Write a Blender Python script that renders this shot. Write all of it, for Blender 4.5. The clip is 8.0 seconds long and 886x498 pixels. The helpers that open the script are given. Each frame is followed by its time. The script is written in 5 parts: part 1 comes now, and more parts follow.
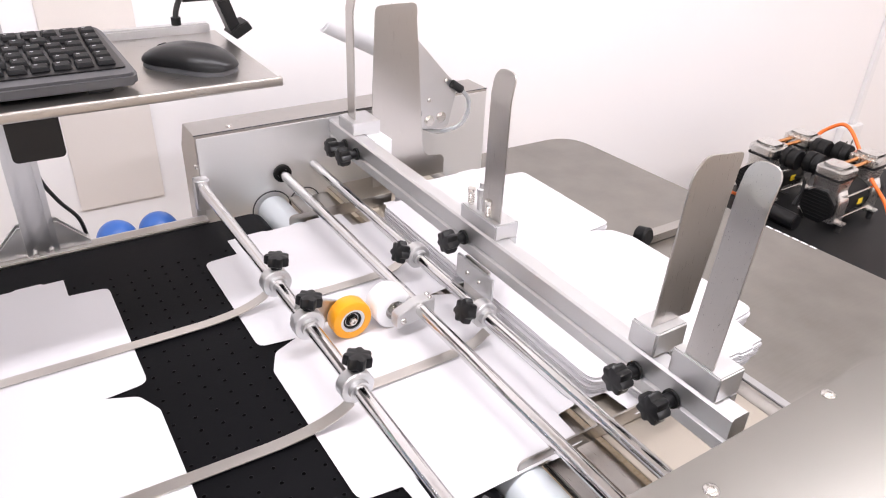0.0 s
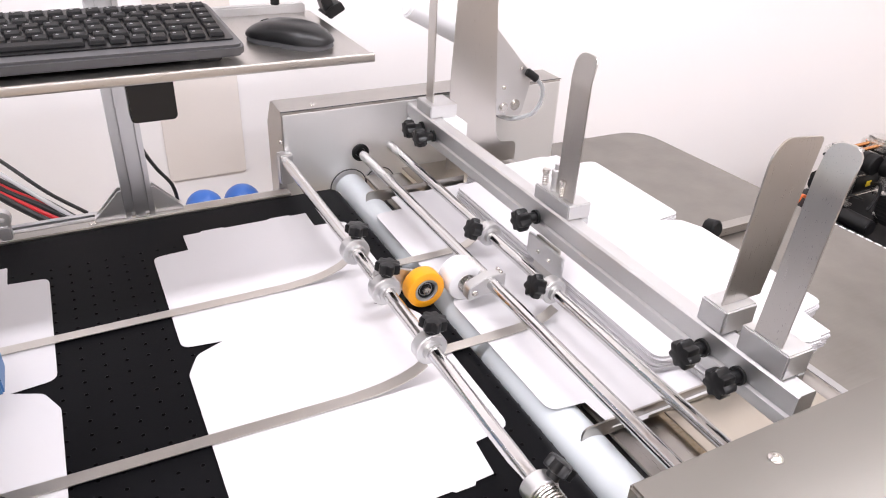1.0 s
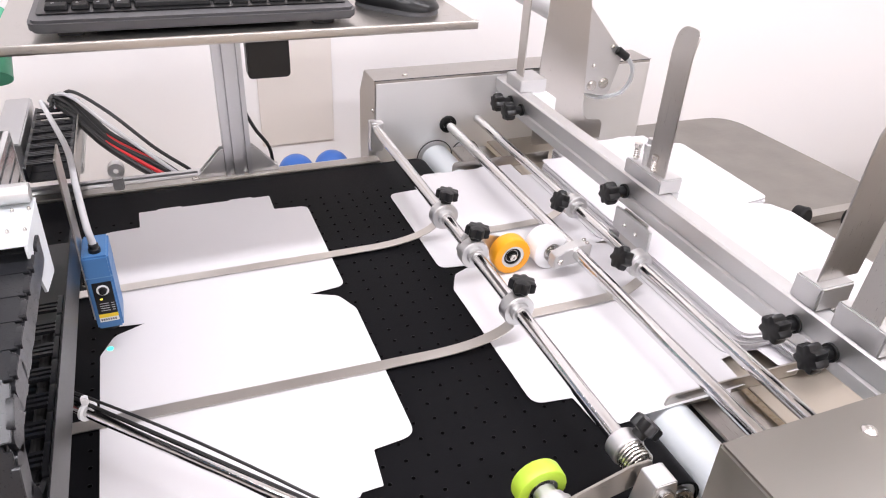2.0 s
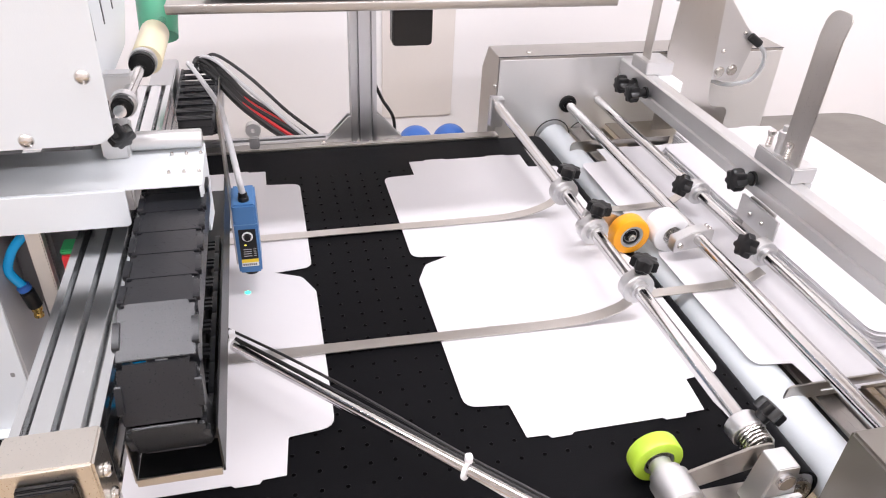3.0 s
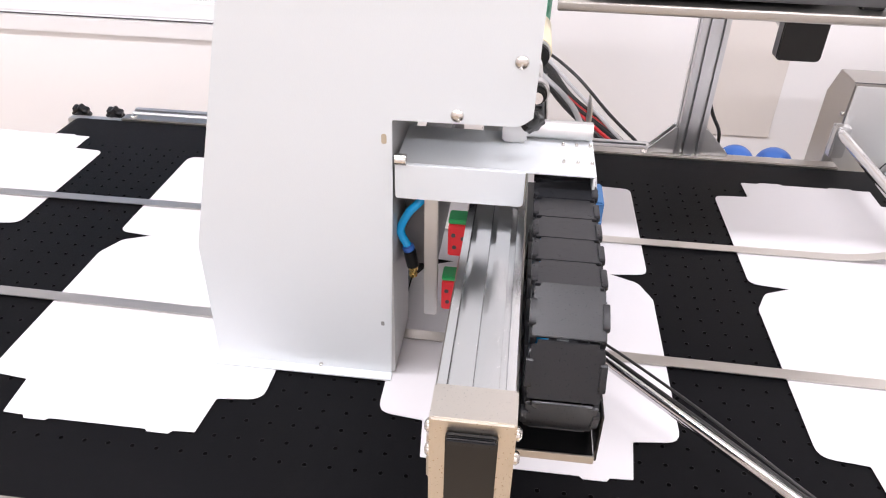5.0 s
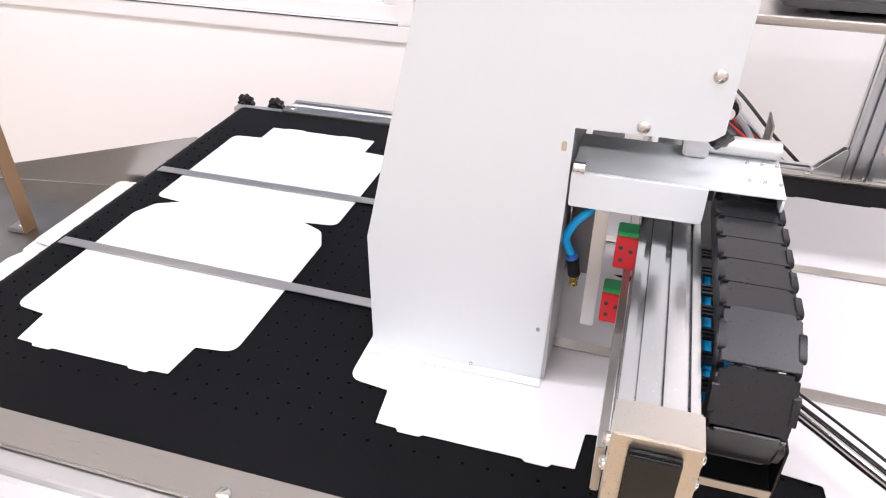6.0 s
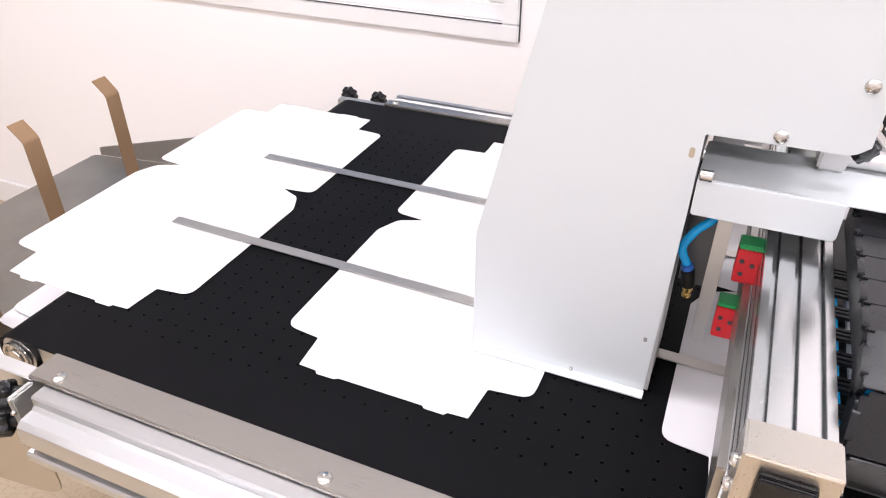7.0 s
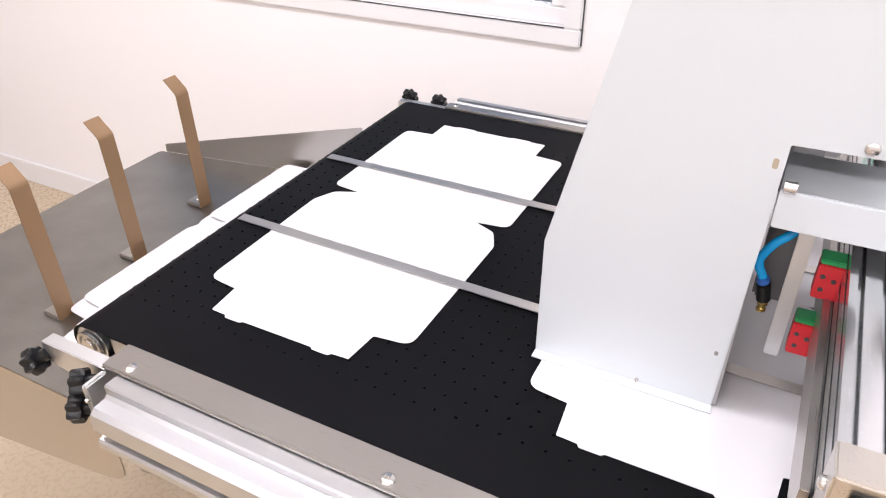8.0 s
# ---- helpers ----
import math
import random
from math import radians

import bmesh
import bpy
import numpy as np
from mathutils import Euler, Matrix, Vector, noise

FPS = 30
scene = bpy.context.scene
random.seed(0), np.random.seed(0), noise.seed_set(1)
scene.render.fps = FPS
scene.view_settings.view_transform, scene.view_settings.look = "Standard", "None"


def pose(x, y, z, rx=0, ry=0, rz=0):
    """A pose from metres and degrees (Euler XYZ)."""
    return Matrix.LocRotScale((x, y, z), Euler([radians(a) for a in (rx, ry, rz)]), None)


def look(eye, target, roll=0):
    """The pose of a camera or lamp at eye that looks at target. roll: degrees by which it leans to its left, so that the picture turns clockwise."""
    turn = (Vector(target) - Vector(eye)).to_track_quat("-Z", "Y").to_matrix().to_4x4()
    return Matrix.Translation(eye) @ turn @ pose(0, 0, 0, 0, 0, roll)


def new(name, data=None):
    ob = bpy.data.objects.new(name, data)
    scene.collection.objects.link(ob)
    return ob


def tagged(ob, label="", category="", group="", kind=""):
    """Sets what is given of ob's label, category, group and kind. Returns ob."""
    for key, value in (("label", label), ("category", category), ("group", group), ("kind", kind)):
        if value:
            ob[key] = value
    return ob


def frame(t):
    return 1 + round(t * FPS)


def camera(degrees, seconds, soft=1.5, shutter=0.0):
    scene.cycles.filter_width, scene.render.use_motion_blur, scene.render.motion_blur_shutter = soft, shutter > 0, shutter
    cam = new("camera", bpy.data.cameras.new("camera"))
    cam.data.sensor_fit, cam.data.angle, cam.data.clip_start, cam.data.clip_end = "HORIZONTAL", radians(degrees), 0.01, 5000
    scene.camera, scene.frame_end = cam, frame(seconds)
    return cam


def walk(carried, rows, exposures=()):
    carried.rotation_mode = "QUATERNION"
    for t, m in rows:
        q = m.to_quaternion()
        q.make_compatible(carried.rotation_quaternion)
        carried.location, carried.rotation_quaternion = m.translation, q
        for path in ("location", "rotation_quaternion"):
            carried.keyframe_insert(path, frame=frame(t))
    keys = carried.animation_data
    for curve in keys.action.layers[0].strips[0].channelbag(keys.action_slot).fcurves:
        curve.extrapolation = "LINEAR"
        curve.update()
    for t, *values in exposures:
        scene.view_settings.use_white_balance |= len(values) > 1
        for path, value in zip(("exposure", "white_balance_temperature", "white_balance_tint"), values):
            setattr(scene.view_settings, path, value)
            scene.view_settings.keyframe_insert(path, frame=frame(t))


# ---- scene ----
cam = camera(63.5, 8.0, soft=1.1)
PATH = [
    (0, (0.103, 0.091, 1.347), (1.065, 1.524, 0.337), 2.7),
    (0.5, (0.079, 0.075, 1.342), (0.974, 1.548, 0.329), 2.9),
    (1, (0.058, 0.062, 1.338), (0.888, 1.57, 0.319), 3.0),
    (2.5, (-0.013, 0.036, 1.319), (0.55, 1.622, 0.238), 3.2),
    (3, (-0.038, 0.029, 1.317), (0.395, 1.641, 0.216), 3.0),
    (3.5, (-0.069, 0.028, 1.313), (0.211, 1.668, 0.203), 2.3),
    (4, (-0.097, 0.038, 1.31), (0.035, 1.693, 0.194), 1.9),
    (4.5, (-0.13, 0.04, 1.307), (-0.153, 1.702, 0.194), 1.6),
    (5, (-0.167, 0.034, 1.308), (-0.346, 1.69, 0.201), 1.3),
    (6.5, (-0.236, 0.018, 1.31), (-0.822, 1.579, 0.206), 0.0),
    (7, (-0.251, 0.014, 1.307), (-0.919, 1.541, 0.201), -0.1),
    (7.5, (-0.263, 0.012, 1.307), (-1.001, 1.507, 0.202), -0.5),
    (8, (-0.273, 0.006, 1.308), (-1.053, 1.484, 0.208), -0.7),
]
walk(cam, [(t, look(eye, target, roll)) for t, eye, target, roll in PATH])

# ---- world, lamps, exposure ----
WALL_N, WALL_S, WALL_E, WALL_W, CEIL = 1.48, -2.6, 3.6, -4.2, 2.7
world = bpy.data.worlds.new("world")
scene.world = world
world.use_nodes = True
_sky = world.node_tree.nodes.new("ShaderNodeTexSky")
_sky.sky_type, _sky.sun_disc = "NISHITA", False
_sky.sun_elevation, _sky.sun_rotation = radians(40), radians(150)
world.node_tree.links.new(_sky.outputs[0], world.node_tree.nodes["Background"].inputs[0])
world.node_tree.nodes["Background"].inputs[1].default_value = 0.12
scene.view_settings.exposure = 0.0
PANELS = [(px, py) for py in (-1.5, 0.45) for px in (-1.9, -0.6, 0.8, 2.1)]
for px, py in PANELS:
    lamp = bpy.data.lights.new("ceiling_lamp", "AREA")
    lamp.shape, lamp.size, lamp.size_y = "RECTANGLE", 1.1, 0.16
    lamp.energy, lamp.color = 21.5, (0.985, 0.955, 1.03)
    new("ceiling_lamp", lamp).matrix_world = pose(px, py, CEIL - 0.075)


# ---- materials ----
def nodes_of(name):
    m = bpy.data.materials.new(name)
    m.use_nodes = True
    nt = m.node_tree
    return m, nt, nt.nodes["Principled BSDF"]


def mat(name, color, rough=0.5, metal=0.0, var=0.08, scale=30.0, bump=0.02, bump_scale=400.0, stretch=(1, 1, 1), rvar=0.08, spec=0.5, rand=0.0):
    """A surface with broad stains, fine grain, roughness variation and a little relief."""
    m, nt, p = nodes_of(name)
    N, lk = nt.nodes.new, nt.links.new
    tc = N("ShaderNodeTexCoord")
    mp = N("ShaderNodeMapping")
    mp.inputs["Scale"].default_value = stretch
    lk(tc.outputs["Object"], mp.inputs["Vector"])
    big = N("ShaderNodeTexNoise")
    big.inputs["Scale"].default_value, big.inputs["Detail"].default_value = scale * 0.2, 5
    lk(tc.outputs["Object"], big.inputs["Vector"])
    fine = N("ShaderNodeTexNoise")
    fine.inputs["Scale"].default_value, fine.inputs["Detail"].default_value = bump_scale, 3
    lk(mp.outputs[0], fine.inputs["Vector"])
    mix = N("ShaderNodeMix")
    mix.data_type = "RGBA"
    c = Vector(color)
    mix.inputs[6].default_value = (*(c * (1 - var)), 1)
    mix.inputs[7].default_value = (*[min(1, v * (1 + var)) for v in c], 1)
    add = N("ShaderNodeMath")
    add.operation = "MULTIPLY_ADD"
    lk(fine.outputs[0], add.inputs[0])
    add.inputs[1].default_value = 0.4
    lk(big.outputs[0], add.inputs[2])
    sub = N("ShaderNodeMath")
    sub.operation, sub.use_clamp = "SUBTRACT", True
    lk(add.outputs[0], sub.inputs[0])
    sub.inputs[1].default_value = 0.2
    fac = sub.outputs[0]
    if rand:
        info = N("ShaderNodeObjectInfo")
        ra = N("ShaderNodeMath")
        ra.operation, ra.use_clamp = "MULTIPLY_ADD", True
        lk(info.outputs["Random"], ra.inputs[0])
        ra.inputs[1].default_value = rand
        lk(fac, ra.inputs[2])
        fac = ra.outputs[0]
    lk(fac, mix.inputs[0])
    lk(mix.outputs[2], p.inputs["Base Color"])
    rr = N("ShaderNodeMapRange")
    rr.inputs["To Min"].default_value, rr.inputs["To Max"].default_value = max(0.02, rough - rvar), min(1, rough + rvar)
    lk(fine.outputs[0], rr.inputs["Value"])
    lk(rr.outputs[0], p.inputs["Roughness"])
    p.inputs["Metallic"].default_value = metal
    p.inputs["Specular IOR Level"].default_value = spec
    if bump:
        b = N("ShaderNodeBump")
        b.inputs["Strength"].default_value, b.inputs["Distance"].default_value = bump, 0.001
        lk(fine.outputs[0], b.inputs["Height"])
        lk(b.outputs[0], p.inputs["Normal"])
    return m


def glow(name, color, strength):
    m, nt, p = nodes_of(name)
    p.inputs["Base Color"].default_value = (*color, 1)
    p.inputs["Emission Color"].default_value = (*color, 1)
    p.inputs["Emission Strength"].default_value = strength
    return m


def clear(name, color, rough=0.05, trans=1.0, ior=1.45):
    m, nt, p = nodes_of(name)
    p.inputs["Base Color"].default_value = (*color, 1)
    p.inputs["Roughness"].default_value, p.inputs["Transmission Weight"].default_value, p.inputs["IOR"].default_value = rough, trans, ior
    return m


WALL = mat("wall_paint", (0.86, 0.84, 0.835), 0.7, var=0.02, scale=4, bump=0.05, bump_scale=250)
FLOORM = mat("beige_floor", (0.50, 0.40, 0.28), 0.28, var=0.03, scale=6, bump=0.008, bump_scale=90)
PAPER = mat("white_board", (0.645, 0.632, 0.645), 0.6, var=0.012, scale=12, bump=0.02, bump_scale=900)
PAPER_EDGE = mat("board_edge", (0.74, 0.72, 0.71), 0.8, var=0.05)
BELT = mat("black_belt", (0.0042, 0.0042, 0.005), 0.5, var=0.35, scale=24, bump=0.12, bump_scale=700, rvar=0.12, spec=0.06)
HOLE = mat("hole_black", (0.001, 0.001, 0.001), 1.0, bump=0, spec=0.0)
RIM = mat("hole_rim", (0.006, 0.006, 0.007), 0.5, bump=0, spec=0.15)
SS_X = mat("brushed_steel_x", (0.44, 0.42, 0.395), 0.30, 1, var=0.16, scale=10, bump=0.02, bump_scale=1800, stretch=(0.02, 1, 1), rvar=0.07)
SS_Y = mat("brushed_steel_y", (0.43, 0.41, 0.385), 0.30, 1, var=0.05, scale=10, bump=0.03, bump_scale=1800, stretch=(1, 0.02, 1), rvar=0.07)
SS_Z = mat("brushed_steel_z", (0.53, 0.51, 0.485), 0.30, 1, var=0.09, scale=10, bump=0.006, bump_scale=1800, stretch=(1, 1, 0.02), rvar=0.07)
DULL = mat("dull_brushed_steel", (0.28, 0.265, 0.245), 0.34, 1, var=0.10, scale=10, bump=0.03, bump_scale=1800, stretch=(0.02, 1, 1), rvar=0.10)
TABLE = mat("worn_steel_sheet", (0.295, 0.28, 0.257), 0.36, 1, var=0.26, scale=55, bump=0.06, bump_scale=260, stretch=(0.08, 1, 1), rvar=0.14)
ALU = mat("anodised_aluminium", (0.60, 0.605, 0.615), 0.33, 1, var=0.04, scale=12, bump=0.006, bump_scale=900, rvar=0.04)
ALU_BEAM = mat("drawn_aluminium", (0.66, 0.67, 0.68), 0.2, 1, var=0.05, scale=10, bump=0.008, bump_scale=900, stretch=(1, 0.02, 1), rvar=0.05)
STRIP = mat("satin_strip_steel", (0.56, 0.535, 0.50), 0.38, 1, var=0.18, scale=14, bump=0.03, bump_scale=1800, stretch=(0.02, 1, 1), rvar=0.07)
ALU_MAT = mat("milled_aluminium", (0.64, 0.64, 0.64), 0.42, 1, var=0.04, scale=14, bump=0.05, bump_scale=900, rvar=0.08)
FACE = mat("satin_face_plate", (0.80, 0.80, 0.795), 0.5, 1, var=0.03, scale=9, bump=0.01, bump_scale=1200, rvar=0.05)
CHROME = mat("ground_shaft", (0.66, 0.655, 0.65), 0.13, 1, var=0.03, scale=20, bump=0.015, bump_scale=600, stretch=(1, 0.05, 1), rvar=0.04)
SCREW = mat("screw_steel", (0.62, 0.60, 0.57), 0.25, 1, var=0.1, scale=300, bump=0.05)
NICKEL = mat("champagne_cap", (0.60, 0.565, 0.52), 0.30, 1, var=0.05, scale=20, bump=0.04, bump_scale=700)
WHITE = mat("white_powder_coat", (0.655, 0.69, 0.71), 0.42, var=0.015, scale=8, bump=0.10, bump_scale=900)
PLASTIC = mat("black_plastic", (0.007, 0.007, 0.0075), 0.33, var=0.2, scale=60, bump=0.05, bump_scale=900, spec=0.35)
CHAINM = mat("dark_grey_nylon", (0.011, 0.0115, 0.0135), 0.30, var=0.18, scale=60, bump=0.08, bump_scale=700, rand=0.05, spec=0.34)
RUBBER = mat("black_rubber", (0.008, 0.008, 0.008), 0.5, var=0.2, bump=0.04, spec=0.25)
KEY = mat("keycap_black", (0.006, 0.006, 0.0065), 0.55, var=0.15, bump=0.05, bump_scale=1500, spec=0.22)
GREY = mat("slate_grey_plastic", (0.065, 0.065, 0.069), 0.4, var=0.06, bump=0.04, bump_scale=1200)
LEGEND = mat("key_legend", (0.45, 0.45, 0.46), 0.6, bump=0)
YELLOW = mat("yellow_urethane", (0.85, 0.36, 0.01), 0.35, var=0.06, scale=40, bump=0.03)
LIME = mat("lime_urethane", (0.42, 0.62, 0.05), 0.38, var=0.06, scale=40, bump=0.03)
POM = mat("white_nylon", (0.78, 0.78, 0.79), 0.35, var=0.03, scale=30, bump=0.03)
ROLLW = mat("pale_blue_white_roller", (0.62, 0.66, 0.68), 0.4, var=0.03, scale=20, bump=0.03)
BLUE = mat("sensor_blue", (0.055, 0.17, 0.38), 0.4, var=0.06, scale=60, bump=0.04)
BALLB = mat("blue_ball", (0.03, 0.12, 0.42), 0.35, var=0.08, scale=30, bump=0.04)
TUBE = mat("blue_tube", (0.01, 0.36, 0.75), 0.22, var=0.08, bump=0.0)
RED = mat("red_slider", (0.62, 0.02, 0.03), 0.38, var=0.08, bump=0.03)
GREEN = mat("green_cap", (0.02, 0.30, 0.09), 0.4, var=0.08, bump=0.03)
BRASS = mat("brass", (0.72, 0.50, 0.16), 0.25, 1, var=0.1, bump=0.03)
BROWN = mat("bronze_film_steel", (0.26, 0.16, 0.085), 0.5, 0.25, var=0.07, scale=14, bump=0.06, bump_scale=500, stretch=(1, 1, 0.05))
CREAM = mat("cream_tape", (0.78, 0.70, 0.48), 0.35, var=0.05, bump=0.03)
MINT = clear("mint_plastic", (0.22, 0.74, 0.48), 0.25, 0.35)
GREYCABLE = mat("grey_cable", (0.50, 0.50, 0.51), 0.42, var=0.05, bump=0.0)
BLACKCABLE = mat("black_cable", (0.012, 0.012, 0.012), 0.4, var=0.1, bump=0.0)
REDCABLE = mat("red_cable", (0.45, 0.015, 0.02), 0.4, var=0.1, bump=0.0)
ORANGE = mat("orange_hose", (0.85, 0.17, 0.03), 0.3, var=0.05, bump=0.0)
COPPER = mat("copper_pipe", (0.75, 0.36, 0.14), 0.25, 1, var=0.1, bump=0.0)
CASTALU = mat("cast_aluminium", (0.78, 0.77, 0.75), 0.27, 1, var=0.08, scale=60, bump=0.02, bump_scale=500)
YTAG = mat("yellow_tag", (0.85, 0.62, 0.03), 0.5, bump=0)
WTAG = mat("white_tag", (0.75, 0.76, 0.76), 0.5, bump=0)
DKTAG = mat("ink_bar", (0.05, 0.05, 0.055), 0.5, bump=0)
SPOT = glow("green_spot", (0.05, 0.9, 0.62), 2.2)
LEDY = glow("yellow_led", (1.0, 0.75, 0.1), 1.6)
PANELM = glow("panel_diffuser", (1.0, 0.98, 0.98), 1.6)
GLASS = clear("window_glass", (1, 1, 1), 0.02)
CLEARHOSE = clear("clear_hose", (0.85, 0.87, 0.88), 0.1, 0.7)
UPVC = mat("white_window_frame", (0.80, 0.79, 0.79), 0.35, var=0.015, bump=0.02)


# ---- mesh helpers ----
def box(bm, x0, x1, y0, y1, z0, z1, bevel=0.0, seg=2):
    r = bmesh.ops.create_cube(bm, size=1)
    bmesh.ops.scale(bm, vec=(x1 - x0, y1 - y0, z1 - z0), verts=r["verts"])
    bmesh.ops.translate(bm, vec=((x0 + x1) / 2, (y0 + y1) / 2, (z0 + z1) / 2), verts=r["verts"])
    if bevel:
        es = list({e for v in r["verts"] for e in v.link_edges})
        bmesh.ops.bevel(bm, geom=es, offset=bevel, segments=seg, affect="EDGES", clamp_overlap=True)
    return bm


def cyl(bm, a, b, r, seg=24, r2=None, bevel=0.0):
    a, b = Vector(a), Vector(b)
    d = b - a
    m = Matrix.Translation((a + b) / 2) @ d.to_track_quat("Z", "Y").to_matrix().to_4x4()
    q = bmesh.ops.create_cone(bm, cap_ends=True, segments=seg, radius1=r, radius2=r if r2 is None else r2, depth=d.length, matrix=m)
    if bevel:
        caps = [f for f in {f for v in q["verts"] for f in v.link_faces} if len(f.verts) > 4]
        es = list({e for f in caps for e in f.edges})
        bmesh.ops.bevel(bm, geom=es, offset=bevel, segments=2, affect="EDGES", clamp_overlap=True)
    return bm


def prism(bm, pts, axis, a, b, bevel=0.0):
    """Extrude a flat outline along an axis from a to b. Outline (u, v): x -> (y, z), y -> (x, z), z -> (x, y)."""
    def at(u, v, w):
        return {"x": (w, u, v), "y": (u, w, v), "z": (u, v, w)}[axis]
    lo = [bm.verts.new(at(u, v, a)) for u, v in pts]
    hi = [bm.verts.new(at(u, v, b)) for u, v in pts]
    fs = [bm.faces.new(lo), bm.faces.new(hi[::-1])]
    n = len(pts)
    for i in range(n):
        fs.append(bm.faces.new((lo[i], hi[i], hi[(i + 1) % n], lo[(i + 1) % n])))
    bmesh.ops.recalc_face_normals(bm, faces=fs)
    if bevel:
        es = list({e for f in fs[:2] for e in f.edges})
        bmesh.ops.bevel(bm, geom=es, offset=bevel, segments=2, affect="EDGES", clamp_overlap=True)
    return bm


def rounded(pts, radii, n=5):
    """Round the corners of an outline."""
    out = []
    k = len(pts)
    for i in range(k):
        r = radii[i] if isinstance(radii, (list, tuple)) else radii
        p, a, b = Vector(pts[i]), Vector(pts[i - 1]), Vector(pts[(i + 1) % k])
        if r <= 0:
            out.append(tuple(p))
            continue
        u, v = (a - p), (b - p)
        r = min(r, u.length * 0.48, v.length * 0.48)
        p0, p1 = p + u.normalized() * r, p + v.normalized() * r
        for j in range(n + 1):
            t = j / n
            q = p0 * (1 - t) ** 2 + p * 2 * t * (1 - t) + p1 * t * t
            out.append((q.x, q.y))
    return out


def smooth_path(pts, n=8):
    """Catmull-Rom through the points."""
    P = [Vector(p) for p in pts]
    P = [P[0] * 2 - P[1]] + P + [P[-1] * 2 - P[-2]]
    out = []
    for i in range(1, len(P) - 2):
        for j in range(n):
            t = j / n
            a, b, c, d = P[i - 1], P[i], P[i + 1], P[i + 2]
            out.append(0.5 * (2 * b + (c - a) * t + (2 * a - 5 * b + 4 * c - d) * t * t + (3 * b - a - 3 * c + d) * t ** 3))
    out.append(P[-2])
    return out


def tube(bm, pts, r, seg=10, n=8):
    path = smooth_path(pts, n)
    rings, nrm = [], None
    for i, p in enumerate(path):
        d = (path[min(i + 1, len(path) - 1)] - path[max(i - 1, 0)]).normalized()
        if nrm is None:
            nrm = d.orthogonal().normalized()
        nrm = (nrm - d * nrm.dot(d)).normalized()
        bn = d.cross(nrm)
        rings.append([bm.verts.new(p + (nrm * math.cos(a) + bn * math.sin(a)) * r) for a in [2 * math.pi * k / seg for k in range(seg)]])
    for a, b in zip(rings, rings[1:]):
        for k in range(seg):
            bm.faces.new((a[k], a[(k + 1) % seg], b[(k + 1) % seg], b[k]))
    bm.faces.new(rings[0][::-1])
    bm.faces.new(rings[-1])
    return bm


def lathe(bm, prof, m, seg=28, hollow=False):
    """Turn a profile of (radius, height) about z, then place it by m. hollow: the profile closes on itself, as a ring."""
    rings = []
    for r, z in prof:
        rings.append([bm.verts.new(m @ Vector((r * math.cos(2 * math.pi * k / seg), r * math.sin(2 * math.pi * k / seg), z))) for k in range(seg)])
    for a, b in zip(rings, rings[1:]):
        for k in range(seg):
            bm.faces.new((a[k], a[(k + 1) % seg], b[(k + 1) % seg], b[k]))
    if hollow:
        for k in range(seg):
            bm.faces.new((rings[-1][k], rings[-1][(k + 1) % seg], rings[0][(k + 1) % seg], rings[0][k]))
    else:
        bm.faces.new(rings[0][::-1])
        bm.faces.new(rings[-1])
    return bm


def ribbon(bm, pts, y0, y1, th):
    """A flat strip of thickness th that follows (x, z) points, from y0 to y1."""
    path = smooth_path([(x, 0, z) for x, z in pts], 6)
    up, dn = [], []
    for i, p in enumerate(path):
        d = (path[min(i + 1, len(path) - 1)] - path[max(i - 1, 0)]).normalized()
        nr = Vector((-d.z, 0, d.x))
        up.append(p + nr * th / 2)
        dn.append(p - nr * th / 2)
    prism(bm, [(p.x, p.z) for p in up] + [(p.x, p.z) for p in reversed(dn)], "y", y0, y1)
    return bm


def mesh_of(bm, name, mats, smooth=True):
    bmesh.ops.recalc_face_normals(bm, faces=bm.faces[:])
    me = bpy.data.meshes.new(name)
    bm.to_mesh(me)
    bm.free()
    for m in mats if isinstance(mats, (list, tuple)) else [mats]:
        me.materials.append(m)
    if smooth:
        me.polygons.foreach_set("use_smooth", [True] * len(me.polygons))
        me.set_sharp_from_angle(angle=radians(32))
    return me


def thing(name, label, category, at=(0, 0, 0), group="", kind=""):
    ob = new(name)
    ob.empty_display_size = 0.02
    ob.location = at
    return tagged(ob, label, category, group, kind)


def origin_of(ob):
    v = Vector((0, 0, 0))
    while ob is not None:
        v += ob.location
        ob = ob.parent
    return v


def part(name, bm, material, parent, label="", at=None, kind=""):
    """Link a bmesh, given in world metres, as one mesh under a thing or a part."""
    base = origin_of(parent)
    o = Vector(at) if at is not None else base
    bmesh.ops.translate(bm, vec=-o, verts=bm.verts[:])
    ob = new(name, mesh_of(bm, name, material))
    ob.parent = parent
    ob.location = o - base
    return tagged(ob, label, kind=kind)


def solid(name, bm, material, label, category, at=(0, 0, 0), group="", kind=""):
    """A thing that is one mesh, given in world metres."""
    bmesh.ops.translate(bm, vec=-Vector(at), verts=bm.verts[:])
    ob = new(name, mesh_of(bm, name, material))
    ob.location = at
    return tagged(ob, label, category, group, kind)


def B():
    return bmesh.new()


def screw(parent, p, d=(0, 0, 1), r=0.0055, name="screw"):
    """A pan-head screw with a crossed slot, its head standing on p along d."""
    d = Vector(d).normalized()
    m = Matrix.Translation(p) @ d.to_track_quat("Z", "Y").to_matrix().to_4x4()
    bm = lathe(B(), [(r, -0.001), (r, 0.0006), (r * 0.92, 0.0016), (r * 0.66, 0.0026), (r * 0.3, 0.003), (r * 0.29, 0.0022)], m, 16)
    return part(name, bm, SCREW, parent)


